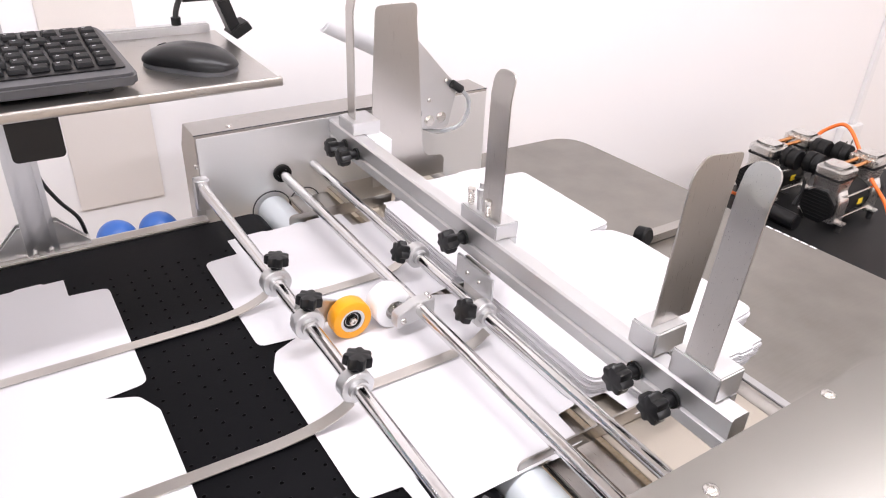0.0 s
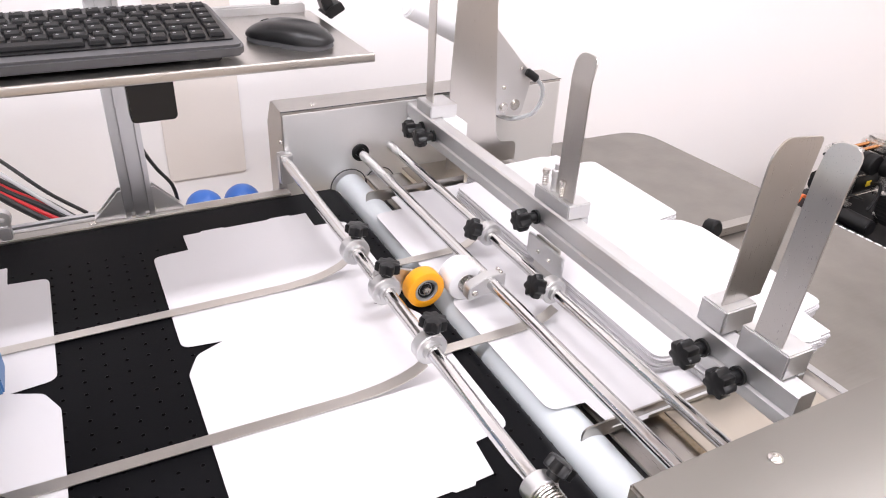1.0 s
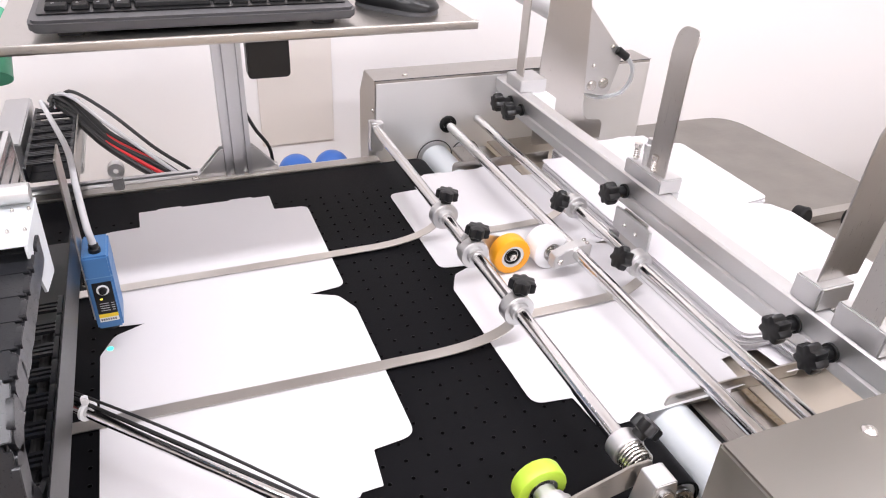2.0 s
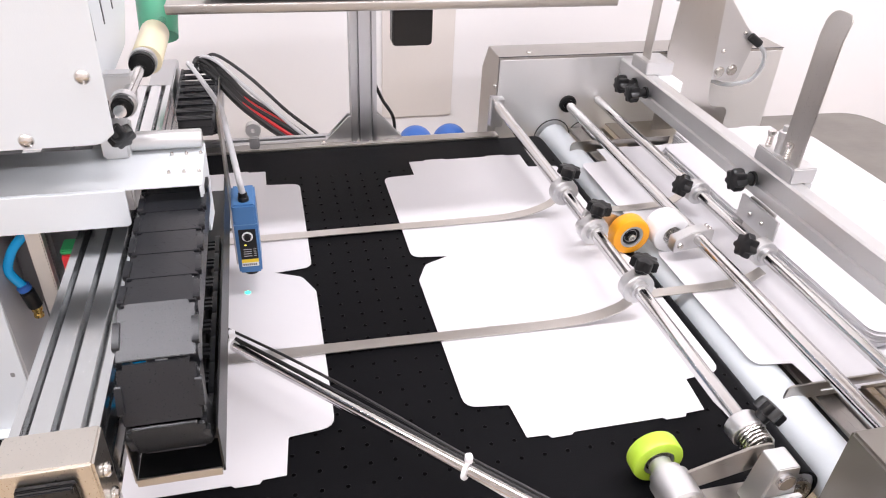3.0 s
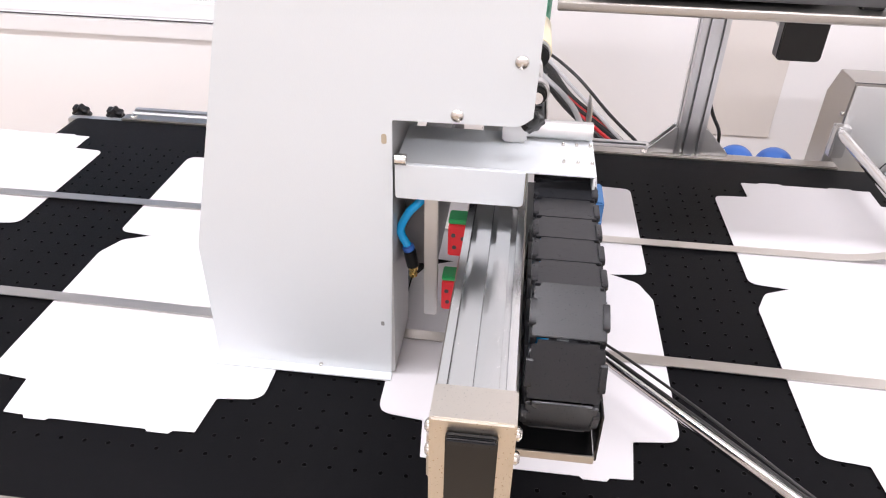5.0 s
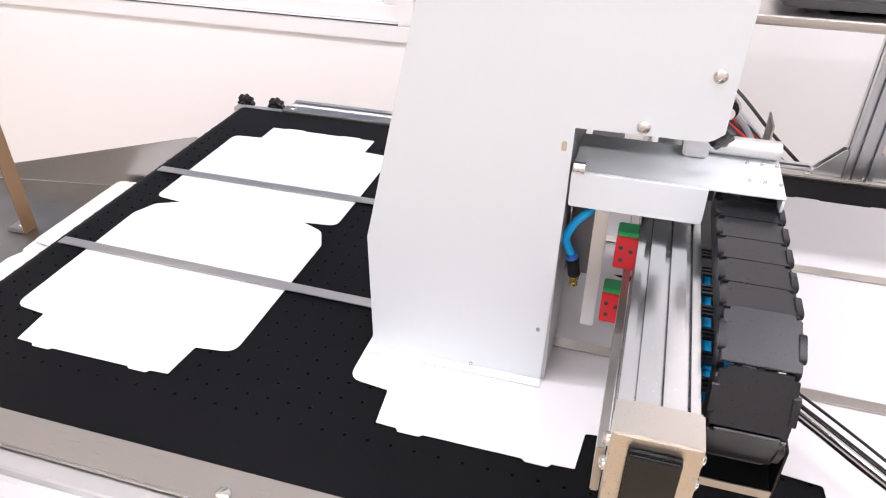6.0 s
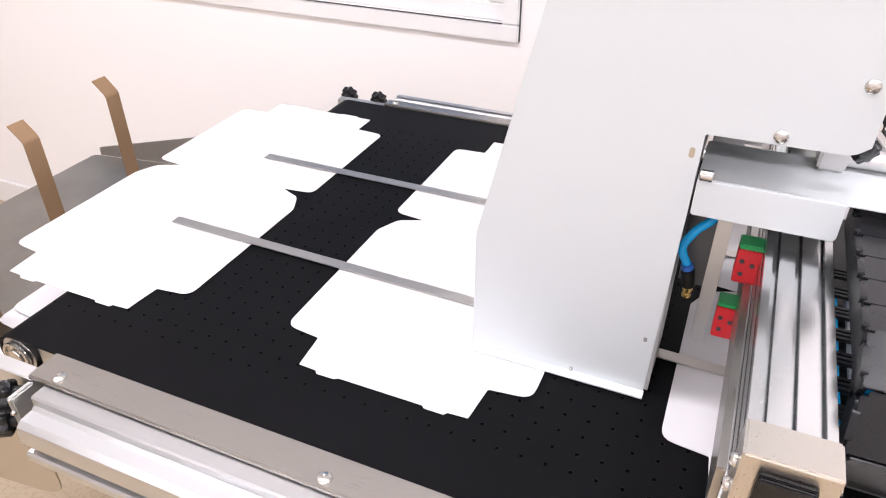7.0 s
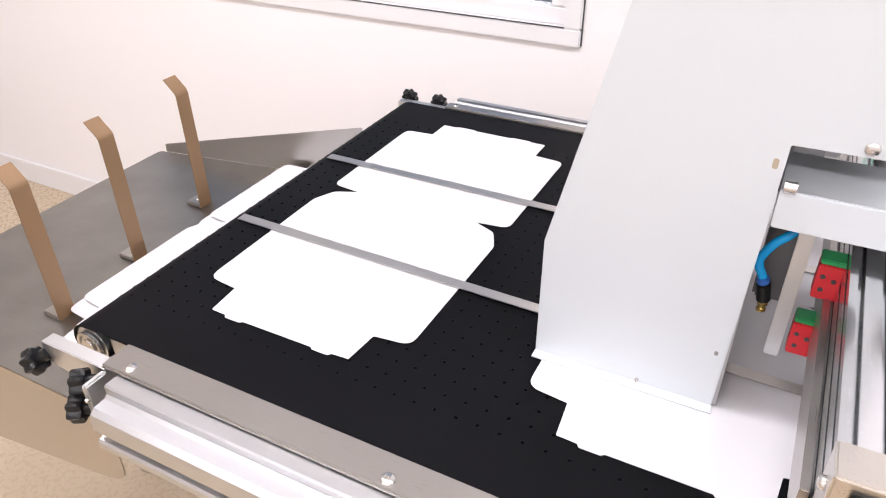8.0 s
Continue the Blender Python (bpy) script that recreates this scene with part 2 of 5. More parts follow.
def star_knob(parent, p, d, r=0.017, stem=0.016, material=None, name="knob"):
    """A lobed black hand knob on a short stem; p is the foot of the stem."""
    d = Vector(d).normalized()
    m = Matrix.Translation(p) @ d.to_track_quat("Z", "Y").to_matrix().to_4x4()
    bm = B()
    lathe(bm, [(r * 0.50, 0), (r * 0.52, stem * 0.9), (r * 0.6, stem)], m, 16)
    seg, rings = 42, []
    for k, z in ((0.86, stem * 0.7), (1.0, stem * 0.85), (1.0, stem + r * 0.55), (0.93, stem + r * 0.68), (0.6, stem + r * 0.76), (0.2, stem + r * 0.77)):
        ring = []
        for i in range(seg):
            a = 2 * math.pi * i / seg
            lobe = 1 + 0.13 * math.cos(7 * a) if k > 0.5 else 1
            ring.append(bm.verts.new(m @ Vector((r * k * lobe * math.cos(a), r * k * lobe * math.sin(a), z))))
        rings.append(ring)
    for a, b in zip(rings, rings[1:]):
        for i in range(seg):
            bm.faces.new((a[i], a[(i + 1) % seg], b[(i + 1) % seg], b[i]))
    bm.faces.new(rings[0][::-1])
    bm.faces.new(rings[-1])
    return part(name, bm, material or PLASTIC, parent, "black lobed hand knob")


def slot_profile(w, hgt, slots_w, slots_h, g=0.008, deep=0.008):
    """Outline (u, v) of an aluminium extrusion with T-slot grooves, centred on 0."""
    def side(n, length):
        pitch = length / n
        out = [(-length / 2, 0)]
        for i in range(n):
            c = -length / 2 + pitch * (i + 0.5)
            out += [(c - g / 2, 0), (c - g / 2, -deep * 0.3), (c - g * 0.9, -deep * 0.3), (c - g * 0.5, -deep), (c + g * 0.5, -deep), (c + g * 0.9, -deep * 0.3), (c + g / 2, -deep * 0.3), (c + g / 2, 0)]
        return out
    top = [(u, hgt / 2 + v) for u, v in side(slots_w, w)]
    right = [(w / 2 + v, -u) for u, v in side(slots_h, hgt)]
    bot = [(-u, -hgt / 2 - v) for u, v in side(slots_w, w)]
    left = [(-w / 2 - v, u) for u, v in side(slots_h, hgt)]
    return top + right + bot + left


# ---- the room ----
def room():
    bm = B()
    box(bm, WALL_W - 0.2, WALL_E + 0.2, WALL_S - 0.2, WALL_N + 0.25, -0.1, 0)
    solid("floor", bm, FLOORM, "beige epoxy floor with scattered specks", "floor", kind="structure")
    bm = B()
    box(bm, WALL_W - 0.2, WALL_E + 0.2, WALL_S - 0.2, WALL_N + 0.25, CEIL, CEIL + 0.1)
    solid("ceiling", bm, WALL, "plain white ceiling", "ceiling", kind="structure")
    # north wall with a window opening
    wx0, wx1, wz0, wz1 = -2.3, -0.714, 0.824, 2.1
    bm = B()
    box(bm, WALL_W, wx0, WALL_N, WALL_N + 0.2, 0, CEIL)
    box(bm, wx1, WALL_E, WALL_N, WALL_N + 0.2, 0, CEIL)
    box(bm, wx0, wx1, WALL_N, WALL_N + 0.2, 0, wz0)
    box(bm, wx0, wx1, WALL_N, WALL_N + 0.2, wz1, CEIL)
    solid("wall_north", bm, WALL, "plain white painted wall with a window", "wall", kind="structure")
    for nm, b in (("wall_south", (WALL_W, WALL_E, WALL_S - 0.2, WALL_S)), ("wall_east", (WALL_E, WALL_E + 0.2, WALL_S - 0.2, WALL_N + 0.2)), ("wall_west", (WALL_W - 0.2, WALL_W, WALL_S - 0.2, WALL_N + 0.2))):
        solid(nm, box(B(), *b, 0, CEIL), WALL, "plain white painted wall", "wall", kind="structure")
    solid("baseboard", box(B(), WALL_W, WALL_E, WALL_N - 0.012, WALL_N - 0.001, 0, 0.09, 0.002), UPVC, "low pale baseboard along the wall", "baseboard", kind="structure")
    w = thing("window_1", "white framed sliding window with clear panes", "window", (-1.5, WALL_N, wz0), kind="structure")
    f = 0.038
    for i, (a, b, c, d) in enumerate(((wx0, wx1, wz0, wz0 + f), (wx0, wx1, wz1 - f, wz1), (wx0, wx0 + f, wz0 + f, wz1 - f), (wx1 - f, wx1, wz0 + f, wz1 - f), (-1.55, -1.49, wz0 + f, wz1 - f))):
        fr = part("window_frame", box(B(), a, b, WALL_N - 0.008, WALL_N + 0.06, c, d, 0.003), UPVC, w)
    for a, b in ((wx0 + f, -1.55), (-1.49, wx1 - f)):
        part("sash", box(B(), a, b, WALL_N + 0.012, WALL_N + 0.045, wz0 + f, wz0 + f + 0.038, 0.003), UPVC, w)
        part("sash", box(B(), b - 0.038, b, WALL_N + 0.012, WALL_N + 0.045, wz0 + f + 0.038, wz1 - f, 0.003), UPVC, w)
        g = part("pane", box(B(), a, b - 0.038, WALL_N + 0.026, WALL_N + 0.032, wz0 + f + 0.038, wz1 - f), GLASS, w)
        g.visible_shadow = False
    part("gasket", box(B(), wx0 + f, wx1 - f, WALL_N - 0.0075, WALL_N - 0.004, wz0 + f, wz0 + f + 0.0022), DKTAG, w, "thin dark seal line")
    part("gasket", box(B(), wx1 + 0.0002, wx1 + 0.0026, WALL_N - 0.004, WALL_N - 0.0005, wz0 + 0.004, wz1), DKTAG, w)
    solid("ground", box(B(), -40, 40, 1.8, 60, -0.3, -0.2), mat("pale_paving", (0.35, 0.34, 0.33), 0.8), "pale paving outside the window", "ground", kind="structure")
    for px, py in PANELS:
        p = thing("ceiling_light", "long white ceiling light panel", "ceiling light", (px, py, CEIL), "ceiling light panels")
        part("housing", box(B(), px - 0.58, px + 0.58, py - 0.10, py + 0.10, CEIL - 0.06, CEIL, 0.004), UPVC, p)
        part("diffuser", box(B(), px - 0.56, px + 0.56, py - 0.085, py + 0.085, CEIL - 0.068, CEIL - 0.0605), PANELM, p)
    # soft shadow on the north wall, put in as a thin beige board
    solid("wall_panel", prism(B(), rounded([(0.198, 0.688), (0.352, 0.688), (0.352, 1.95), (0.198, 1.95)], 0.004), "y", WALL_N - 0.003, WALL_N - 0.0002, 0.001), mat("beige_shadow_tone", (0.74, 0.69, 0.645), 0.7, var=0.04, scale=5), "flat beige panel standing in for a soft shadow on the white wall", "wall panel", kind="structure")
    s = thing("wall_socket", "white wall socket below a cable trunking", "socket", (2.93, WALL_N, 0.35))
    part("plate", box(B(), 2.86, 3.0, WALL_N - 0.03, WALL_N, 0.27, 0.41, 0.004), UPVC, s)
    part("trunking", box(B(), 2.935, 2.965, WALL_N - 0.018, WALL_N, 0.411, 1.6, 0.002), UPVC, s)
    for dx in (-0.02, 0.02):
        part("pin_hole", box(B(), 2.93 + dx - 0.004, 2.93 + dx + 0.004, WALL_N - 0.032, WALL_N - 0.029, 0.33, 0.35), DKTAG, s)


room()

# ---- conveyor ----
BELT_Z, XL, XR, ROLL = 0.786, -0.937, 0.415, 0.028
Y_NEAR, Y_FAR = 0.376, 1.141
SPEED = 0.2007


def conveyor():
    c = thing("conveyor", "black perforated vacuum belt conveyor on aluminium rails", "conveyor", (-0.3, 0.74, 0))
    # the belt: a closed loop round two rollers
    bm = B()
    out, inn = [], []
    for rr, L in ((ROLL, out), (ROLL - 0.003, inn)):
        zc = BELT_Z - ROLL
        L += [(XR + rr * math.sin(a), zc + rr * math.cos(a)) for a in [math.pi * k / 12 for k in range(13)]]
        L += [(XL - rr * math.sin(a), zc - rr * math.cos(a)) for a in [math.pi * k / 12 for k in range(13)]]
    n = len(out)
    ring = [[bm.verts.new((x, y, z)) for x, z in pts] for pts, y in ((out, Y_NEAR + 0.004), (out, Y_FAR - 0.004), (inn, Y_FAR - 0.004), (inn, Y_NEAR + 0.004))]
    for a, b in zip(ring, ring[1:] + ring[:1]):
        for i in range(n):
            bm.faces.new((a[i], a[(i + 1) % n], b[(i + 1) % n], b[i]))
    belt = part("belt", bm, BELT, c, "matt black rubber belt with rows of small holes", at=(0, 0, BELT_Z))
    for x in (XL, XR):
        r = part("end_roller", cyl(B(), (x, Y_NEAR + 0.006, BELT_Z - ROLL), (x, Y_FAR - 0.006, BELT_Z - ROLL), ROLL - 0.0035, 32), ALU, c)
        b = B()
        lathe(b, [(0.019, 0), (0.019, 0.004), (0.016, 0.004), (0.015, 0.001), (0.010, 0.001), (0.0095, 0.005), (0.005, 0.005)], Matrix.Translation((x, Y_NEAR + 0.0045, BELT_Z - ROLL)) @ pose(0, 0, 0, 90), 24)
        part("bearing", b, SCREW, r)
    part("bed", box(B(), XL + 0.03, XR - 0.03, Y_NEAR + 0.01, Y_FAR - 0.01, BELT_Z - 0.045, BELT_Z - 0.004), ALU, c)
    # near side rail: extrusion, steel cover strip, end plate
    zt = 0.790
    prof = [(0.3425, 0.7830), (0.3255, 0.7830), (0.3235, 0.7810), (0.3235, 0.7715), (0.3195, 0.7680), (0.3055, 0.7675), (0.2995, 0.7625), (0.2975, 0.7555), (0.2975, 0.7415), (0.3025, 0.7355), (0.3085, 0.7345), (0.3085, 0.7285), (0.2995, 0.7275), (0.2975, 0.7245), (0.2975, 0.7155), (0.3165, 0.7135), (0.3165, 0.6935), (0.3765, 0.6935), (0.3765, 0.7830)]
    rail = part("near_rail", prism(B(), prof, "x", -0.842, 0.37), ALU, c, "silver grooved aluminium side rail", )
    cov = part("cover_strip", box(B(), -0.864, 0.37, 0.341, Y_NEAR + 0.003, 0.7840, zt, 0.0015), SS_X, c, "brushed steel cover strip")
    for x in (-0.830, -0.513, -0.2, 0.1):
        screw(cov, (x, 0.351, zt), r=0.0075)
    pl = part("end_plate", prism(B(), rounded([(-0.968, 0.752), (-0.8645, 0.735), (-0.8645, 0.781), (-0.968, 0.781)], 0.004), "y", 0.343, 0.360, 0.001), ALU_MAT, c)
    part("end_plate", box(B(), -0.8638, -0.8560, 0.312, 0.3405, 0.738, 0.7835, 0.002), ALU_MAT, c)
    screw(pl, (-0.8600, 0.312, 0.764), (0, -1, 0), 0.003)
    for p, d in (((-0.962, 0.344, 0.765), (-0.75, -0.5, -0.55)), ((-0.866, 0.336, 0.770), (-0.9, -0.6, -0.05)), ((-0.864, 0.322, 0.744), (-0.9, -0.5, -0.05))):
        star_knob(c, p, d, 0.015, 0.018)
    # far side rail
    part("far_rail", prism(B(), [(Y_FAR, 0.70), (Y_FAR, 0.7835), (1.174, 0.7835), (1.174, 0.70)], "x", -0.864, 0.352), ALU, c, "silver grooved aluminium side rail")
    cov = part("cover_strip", box(B(), -0.864, 0.352, Y_FAR - 0.003, 1.160, 0.7840, zt, 0.0015), SS_X, c, "brushed steel cover strip")
    prof = [(1.1605, 0.7838), (1.1605, 0.790), (1.164, 0.7925), (1.167, 0.7925), (1.167, 0.788), (1.171, 0.788), (1.171, 0.7945), (1.180, 0.7945), (1.180, 0.7838)]
    part("rear_extrusion", prism(B(), prof, "x", -0.853, 0.06), ALU, c, "silver grooved aluminium strip")
    for x in (-0.845, -0.506, 0.045):
        screw(cov, (x, 1.150, zt), r=0.0065)
    part("end_plate", prism(B(), rounded([(-0.968, 0.755), (-0.865, 0.735), (-0.865, 0.782), (-0.968, 0.782)], 0.004), "y", 1.142, 1.158, 0.001), ALU_MAT, c)
    for p in ((-0.958, 1.158, 0.776), (-0.893, 1.158, 0.776)):
        star_knob(c, p, (0, 1, 0.3), 0.015, 0.012)
    # legs down to the floor
    for x in (-0.75, 0.2):
        for y in (0.36, 1.12):
            leg = part("leg", prism(B(), [(x + u, y + v) for u, v in slot_profile(0.04, 0.04, 1, 1)], "z", 0.03, 0.70), ALU, c)
            part("foot", cyl(B(), (x, y, 0), (x, y, 0.03), 0.03), RUBBER, leg)
    part("crossbar", box(B(), -0.73, 0.18, 0.345, 0.375, 0.2, 0.24, 0.003), ALU, c)
    return c, belt


conv, belt = conveyor()


def hole_rows():
    """Rows of perforations, each a strip across the belt, spaced evenly round the whole loop."""
    flat, half = XR - XL, math.pi * ROLL
    total = 2 * flat + 2 * half
    n = 124
    me = None
    rows = []
    for k in range(n):
        if me is None:
            bm = B()
            for j in range(28):
                y = 0.447 + 0.0219 * j
                ring0 = [bm.verts.new((0.0026 * math.cos(2 * math.pi * i / 10), y + 0.0026 * math.sin(2 * math.pi * i / 10), 0.0001)) for i in range(10)]
                ring1 = [bm.verts.new((0.0021 * math.cos(2 * math.pi * i / 10), y + 0.0021 * math.sin(2 * math.pi * i / 10), 0.0003)) for i in range(10)]
                for i in range(10):
                    bm.faces.new((ring0[i], ring0[(i + 1) % 10], ring1[(i + 1) % 10], ring1[i])).material_index = 1
                bm.faces.new(ring1).material_index = 0
            me = mesh_of(bm, "perforation_row", [HOLE, RIM], False)
        ob = new("perforation_row", me)
        ob.parent = belt
        tagged(ob, kind="stuff")
        rows.append((ob, total * k / n))
    return rows, flat, half, total


HOLES, FLAT, HALF, TOTAL = hole_rows()


# ---- carton blanks ----
def blank_outline():
    """Half the die-cut outline, mirrored: centre of the blank at 0, 0; x along the belt, y across it."""
    half = [(0.033, 0.299), (0.037, 0.302), (0.067, 0.302), (0.071, 0.2985), (0.0955, 0.2985), (0.0955, 0.2535), (0.1450, 0.2500), (0.1450, 0.026), (0.098, 0.0205),
            (0.131, 0.006), (0.146, -0.026), (0.1450, -0.2475), (0.1000, -0.2525), (0.0960, -0.297), (0.075, -0.298), (0.072, -0.302), (0.051, -0.302), (0.048, -0.299)]
    rad = [0, 0, 0, 0, 0.002, 0.002, 0.012, 0.012, 0, 0.006, 0.004, 0.014, 0.002, 0.001, 0, 0, 0, 0]
    full = half + [(-x, y) for x, y in reversed(half)]
    return rounded(full, rad + rad[::-1], 4)


BLANK_TH = 0.0007
_bm = prism(B(), blank_outline(), "z", 0, BLANK_TH)
BLANK_MESH = mesh_of(_bm, "carton_blank", PAPER, False)


def carton_blank(label, group, m):
    ob = new("carton_blank", BLANK_MESH)
    ob.matrix_basis = m
    return tagged(ob, label, "carton blank", group)


BLANK_Y = 0.7660
MOVING = [carton_blank("flat white die-cut carton blank lying on the belt", "carton blanks on the belt", pose(0, BLANK_Y, BELT_Z + 0.001)) for _ in range(7)]

rng = random.Random(4)
# feeder pile, a little uneven
for k in range(14):
    carton_blank("white carton blank in the feeder pile", "carton blanks in the feeder", pose(0.746 + rng.uniform(-0.003, 0.003), BLANK_Y + rng.uniform(-0.003, 0.003), 0.796 + 0.0012 * k, 0, 0, rng.uniform(-0.3, 0.3)))
# delivered pile under the belt's end
for k in range(9):
    carton_blank("white carton blank on the delivery pile", "delivered carton blanks", pose(-1.012 + rng.uniform(-0.012, 0.012), BLANK_Y - 0.016 + rng.uniform(-0.012, 0.006), 0.6378 + 0.0016 * k, 0, 0, rng.uniform(-1.2, 1.2)))


# ---- hold-down strips ----
def strips():
    for y, skew in ((0.866, 0.0), (0.6295, -0.0205)):
        z = BELT_Z + 0.004
        s = thing("hold_down_strip", "long thin brushed steel strip pressing blanks to the belt", "metal strip", (-0.3, y, z), "hold-down strips")
        bm = ribbon(B(), [(-0.936, z), (-0.5, z), (0.0, z), (0.22, z), (0.275, z + 0.001), (0.312, z + 0.006), (0.338, z + 0.015), (0.351, z + 0.0245)], y - 0.0075, y + 0.0075, 0.0012)
        for v in bm.verts:
            v.co.y += skew * v.co.x
        part("blade", bm, STRIP, s)


strips()


# ---- print head ----
def print_head():
    h = thing("print_head", "white sheet-metal print head hood over the belt", "printer head", (-0.36, 0.7, 0.80))
    yf = 0.572
    pts = [(-0.460, 0.7875), (-0.276, 0.7875), (-0.2705, 1.0), (-0.2695, 1.0705), (-0.165, 1.0715), (-0.155, 1.080), (-0.146, 1.46), (-0.335, 1.46), (-0.4595, 0.929)]
    front = part("front_panel", prism(B(), rounded(pts, [0, 0, 0, 0.0015, 0.012, 0.0, 0.01, 0.01, 0.004]), "y", yf, yf + 0.0015, 0.0004), WHITE, h)
    # folded lip at the foot
    part("lip", box(B(), -0.460, -0.275, yf - 0.0115, yf - 0.0003, 0.7884, 0.7900), WHITE, h)
    # body behind the panel
    body = part("side_panel", prism(B(), [(-0.4605, 0.790), (-0.4595, 0.790), (-0.4585, 0.929), (-0.334, 1.459), (-0.336, 1.46), (-0.4602, 0.929)], "y", yf + 0.002, 0.93), WHITE, h)
    side = part("side_panel", prism(B(), [(yf + 0.002, 0.790), (0.66, 0.795), (0.66, 1.0), (0.93, 1.0), (0.93, 1.075), (yf + 0.002, 1.075)], "x", -0.2785, -0.272), mat("grey_inner_panel", (0.42, 0.42, 0.42), 0.4), h)
    up = part("side_panel", prism(B(), rounded([(yf + 0.002, 1.077), (0.80, 1.077), (0.86, 1.12), (0.86, 1.46), (yf + 0.002, 1.46)], 0.01), "x", -0.1800, -0.1745), WHITE, h)
    # vent slits
    for row in range(3):
        for k in range(4):
            y = 0.62 + 0.05 * k
            z = 1.12 + 0.085 * row
            part("vent_slot", prism(B(), [(y, z), (y + 0.004, z), (y + 0.004, z + 0.066), (y, z + 0.066)], "x", -0.1746, -0.1740), DKTAG, up)
    part("back_panel", box(B(), -0.45, -0.1815, 0.853, 0.858, 1.08, 1.46), WHITE, h)
    part("top_panel", box(B(), -0.336, -0.181, yf + 0.002, 0.8525, 1.455, 1.46), WHITE, h)
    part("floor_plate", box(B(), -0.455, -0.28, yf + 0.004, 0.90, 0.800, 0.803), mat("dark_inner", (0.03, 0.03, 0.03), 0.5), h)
    for p in ((-0.1675, yf, 1.125), (-0.216, yf, 1.078)):
        screw(front, p, (0, -1, 0), 0.0056)
    part("hole", prism(B(), rounded([(-0.2850, 0.852), (-0.2815, 0.852), (-0.2815, 0.857), (-0.2850, 0.857)], 0.0015), "y", yf - 0.0004, yf - 0.0001), mat("slot_grey", (0.25, 0.25, 0.25), 0.6), front)
    part("slot", prism(B(), rounded([(-0.279, 1.049), (-0.2745, 1.049), (-0.2745, 1.058), (-0.279, 1.058)], 0.0022), "y", yf - 0.0004, yf - 0.0001), mat("slot_tan", (0.45, 0.38, 0.28), 0.6), front)
    screw(front, (-0.35, yf - 0.001, 0.793), (0, -1, 0.1), 0.002)
    # bracket cover: top plate and folded front
    cov = part("carriage_cover", box(B(), -0.2685, -0.098, 0.576, 0.655, 1.0285, 1.0305, 0.0006), WHITE, h, "white folded bracket cover")
    part("front_flange", prism(B(), rounded([(-0.2685, 0.997), (-0.157, 0.997), (-0.157, 1.0300), (-0.2685, 1.0300)], [0.003, 0.005, 0.001, 0.001]), "y", 0.5735, 0.5757, 0.0004), WHITE, cov)
    part("side_flange", prism(B(), rounded([(0.576, 1.0283), (0.576, 1.018), (0.60, 0.97), (0.65, 0.96), (0.655, 1.0283)], 0.003), "x", -0.1005, -0.0985), WHITE, cov)
    for k in range(6):
        cyl_x = -0.125 + 0.012 * (k % 3)
        screw(cov, (cyl_x, 0.598 + 0.035 * (k // 3), 1.0303), (0, 0, 1), 0.0016, "rivet")
    part("spacer_bolt", cyl(B(), (-0.2665, 0.566, 1.0385), (-0.257, 0.566, 1.0385), 0.005, 12), SCREW, h)
    # workings in the slot above the cover
    part("guide_bar", cyl(B(), (-0.165, 0.645, 1.040), (-0.099, 0.645, 1.040), 0.0085, 20, bevel=0.001), ALU_MAT, h)
    part("clamp", box(B(), -0.180, -0.158, 0.630, 0.662, 1.0306, 1.056, 0.002), ALU_MAT, h)
    part("carriage", box(B(), -0.262, -0.182, 0.70, 0.78, 1.031, 1.062, 0.003), PLASTIC, h)
    for x in (-0.245, -0.215, -0.193):
        part("shaft_collar", cyl(B(), (x - 0.006, 0.672, 1.054), (x + 0.006, 0.672, 1.054), 0.010, 16, bevel=0.001), SCREW, h)
    # ink cartridge body seen in the gap
    part("cartridge", box(B(), -0.268, -0.236, 0.62, 0.90, 0.895, 0.985, 0.003), mat("cartridge_grey", (0.16, 0.16, 0.165), 0.4, 0.3), h)
    part("guide_plate", box(B(), -0.2450, -0.2325, 0.59, 0.60, 0.856, 1.0, 0.001), ALU_MAT, h, "upright brushed steel guide bar")
    for y, z in ((0.592, 0.945), (0.592, 0.880)):
        dx0 = 0.008 if z > 0.9 else 0.003
        r = part("slider", prism(B(), rounded([(-0.231 + dx0, z - 0.017), (-0.211 + dx0, z - 0.017), (-0.211 + dx0, z + 0.017), (-0.231 + dx0, z + 0.017)], 0.003), "y", y, y + 0.02, 0.001), RED, h, "red plastic slider block")
        part("slider_cap", box(B(), -0.231 + dx0, -0.211 + dx0, y + 0.001, y + 0.02, z + 0.0172, z + 0.022, 0.001), GREEN, r, "green slider cap")
        for dx, dz in ((-0.005, 0.006), (0.004, 0.003), (-0.004, -0.007)):
            part("bolt", cyl(B(), (-0.221 + dx0 + dx, y - 0.0006, z + dz), (-0.221 + dx0 + dx, y + 0.002, z + dz), 0.0022, 10), DKTAG, r)
    # blue air tube with its fitting
    part("air_tube", tube(B(), [(-0.240, 0.603, 0.992), (-0.251, 0.60, 0.979), (-0.261, 0.60, 0.967), (-0.2685, 0.60, 0.951), (-0.268, 0.60, 0.942), (-0.263, 0.60, 0.932), (-0.261, 0.60, 0.926)], 0.0040, 14), TUBE, h, "bright blue air tube")
    part("collar", cyl(B(), (-0.2625, 0.60, 0.931), (-0.2605, 0.60, 0.925), 0.0058, 16, bevel=0.001), BALLB, h, "dark blue push-in collar")
    part("fitting", cyl(B(), (-0.2605, 0.60, 0.9248), (-0.257, 0.60, 0.907), 0.0062, 16, bevel=0.001), PLASTIC, h)
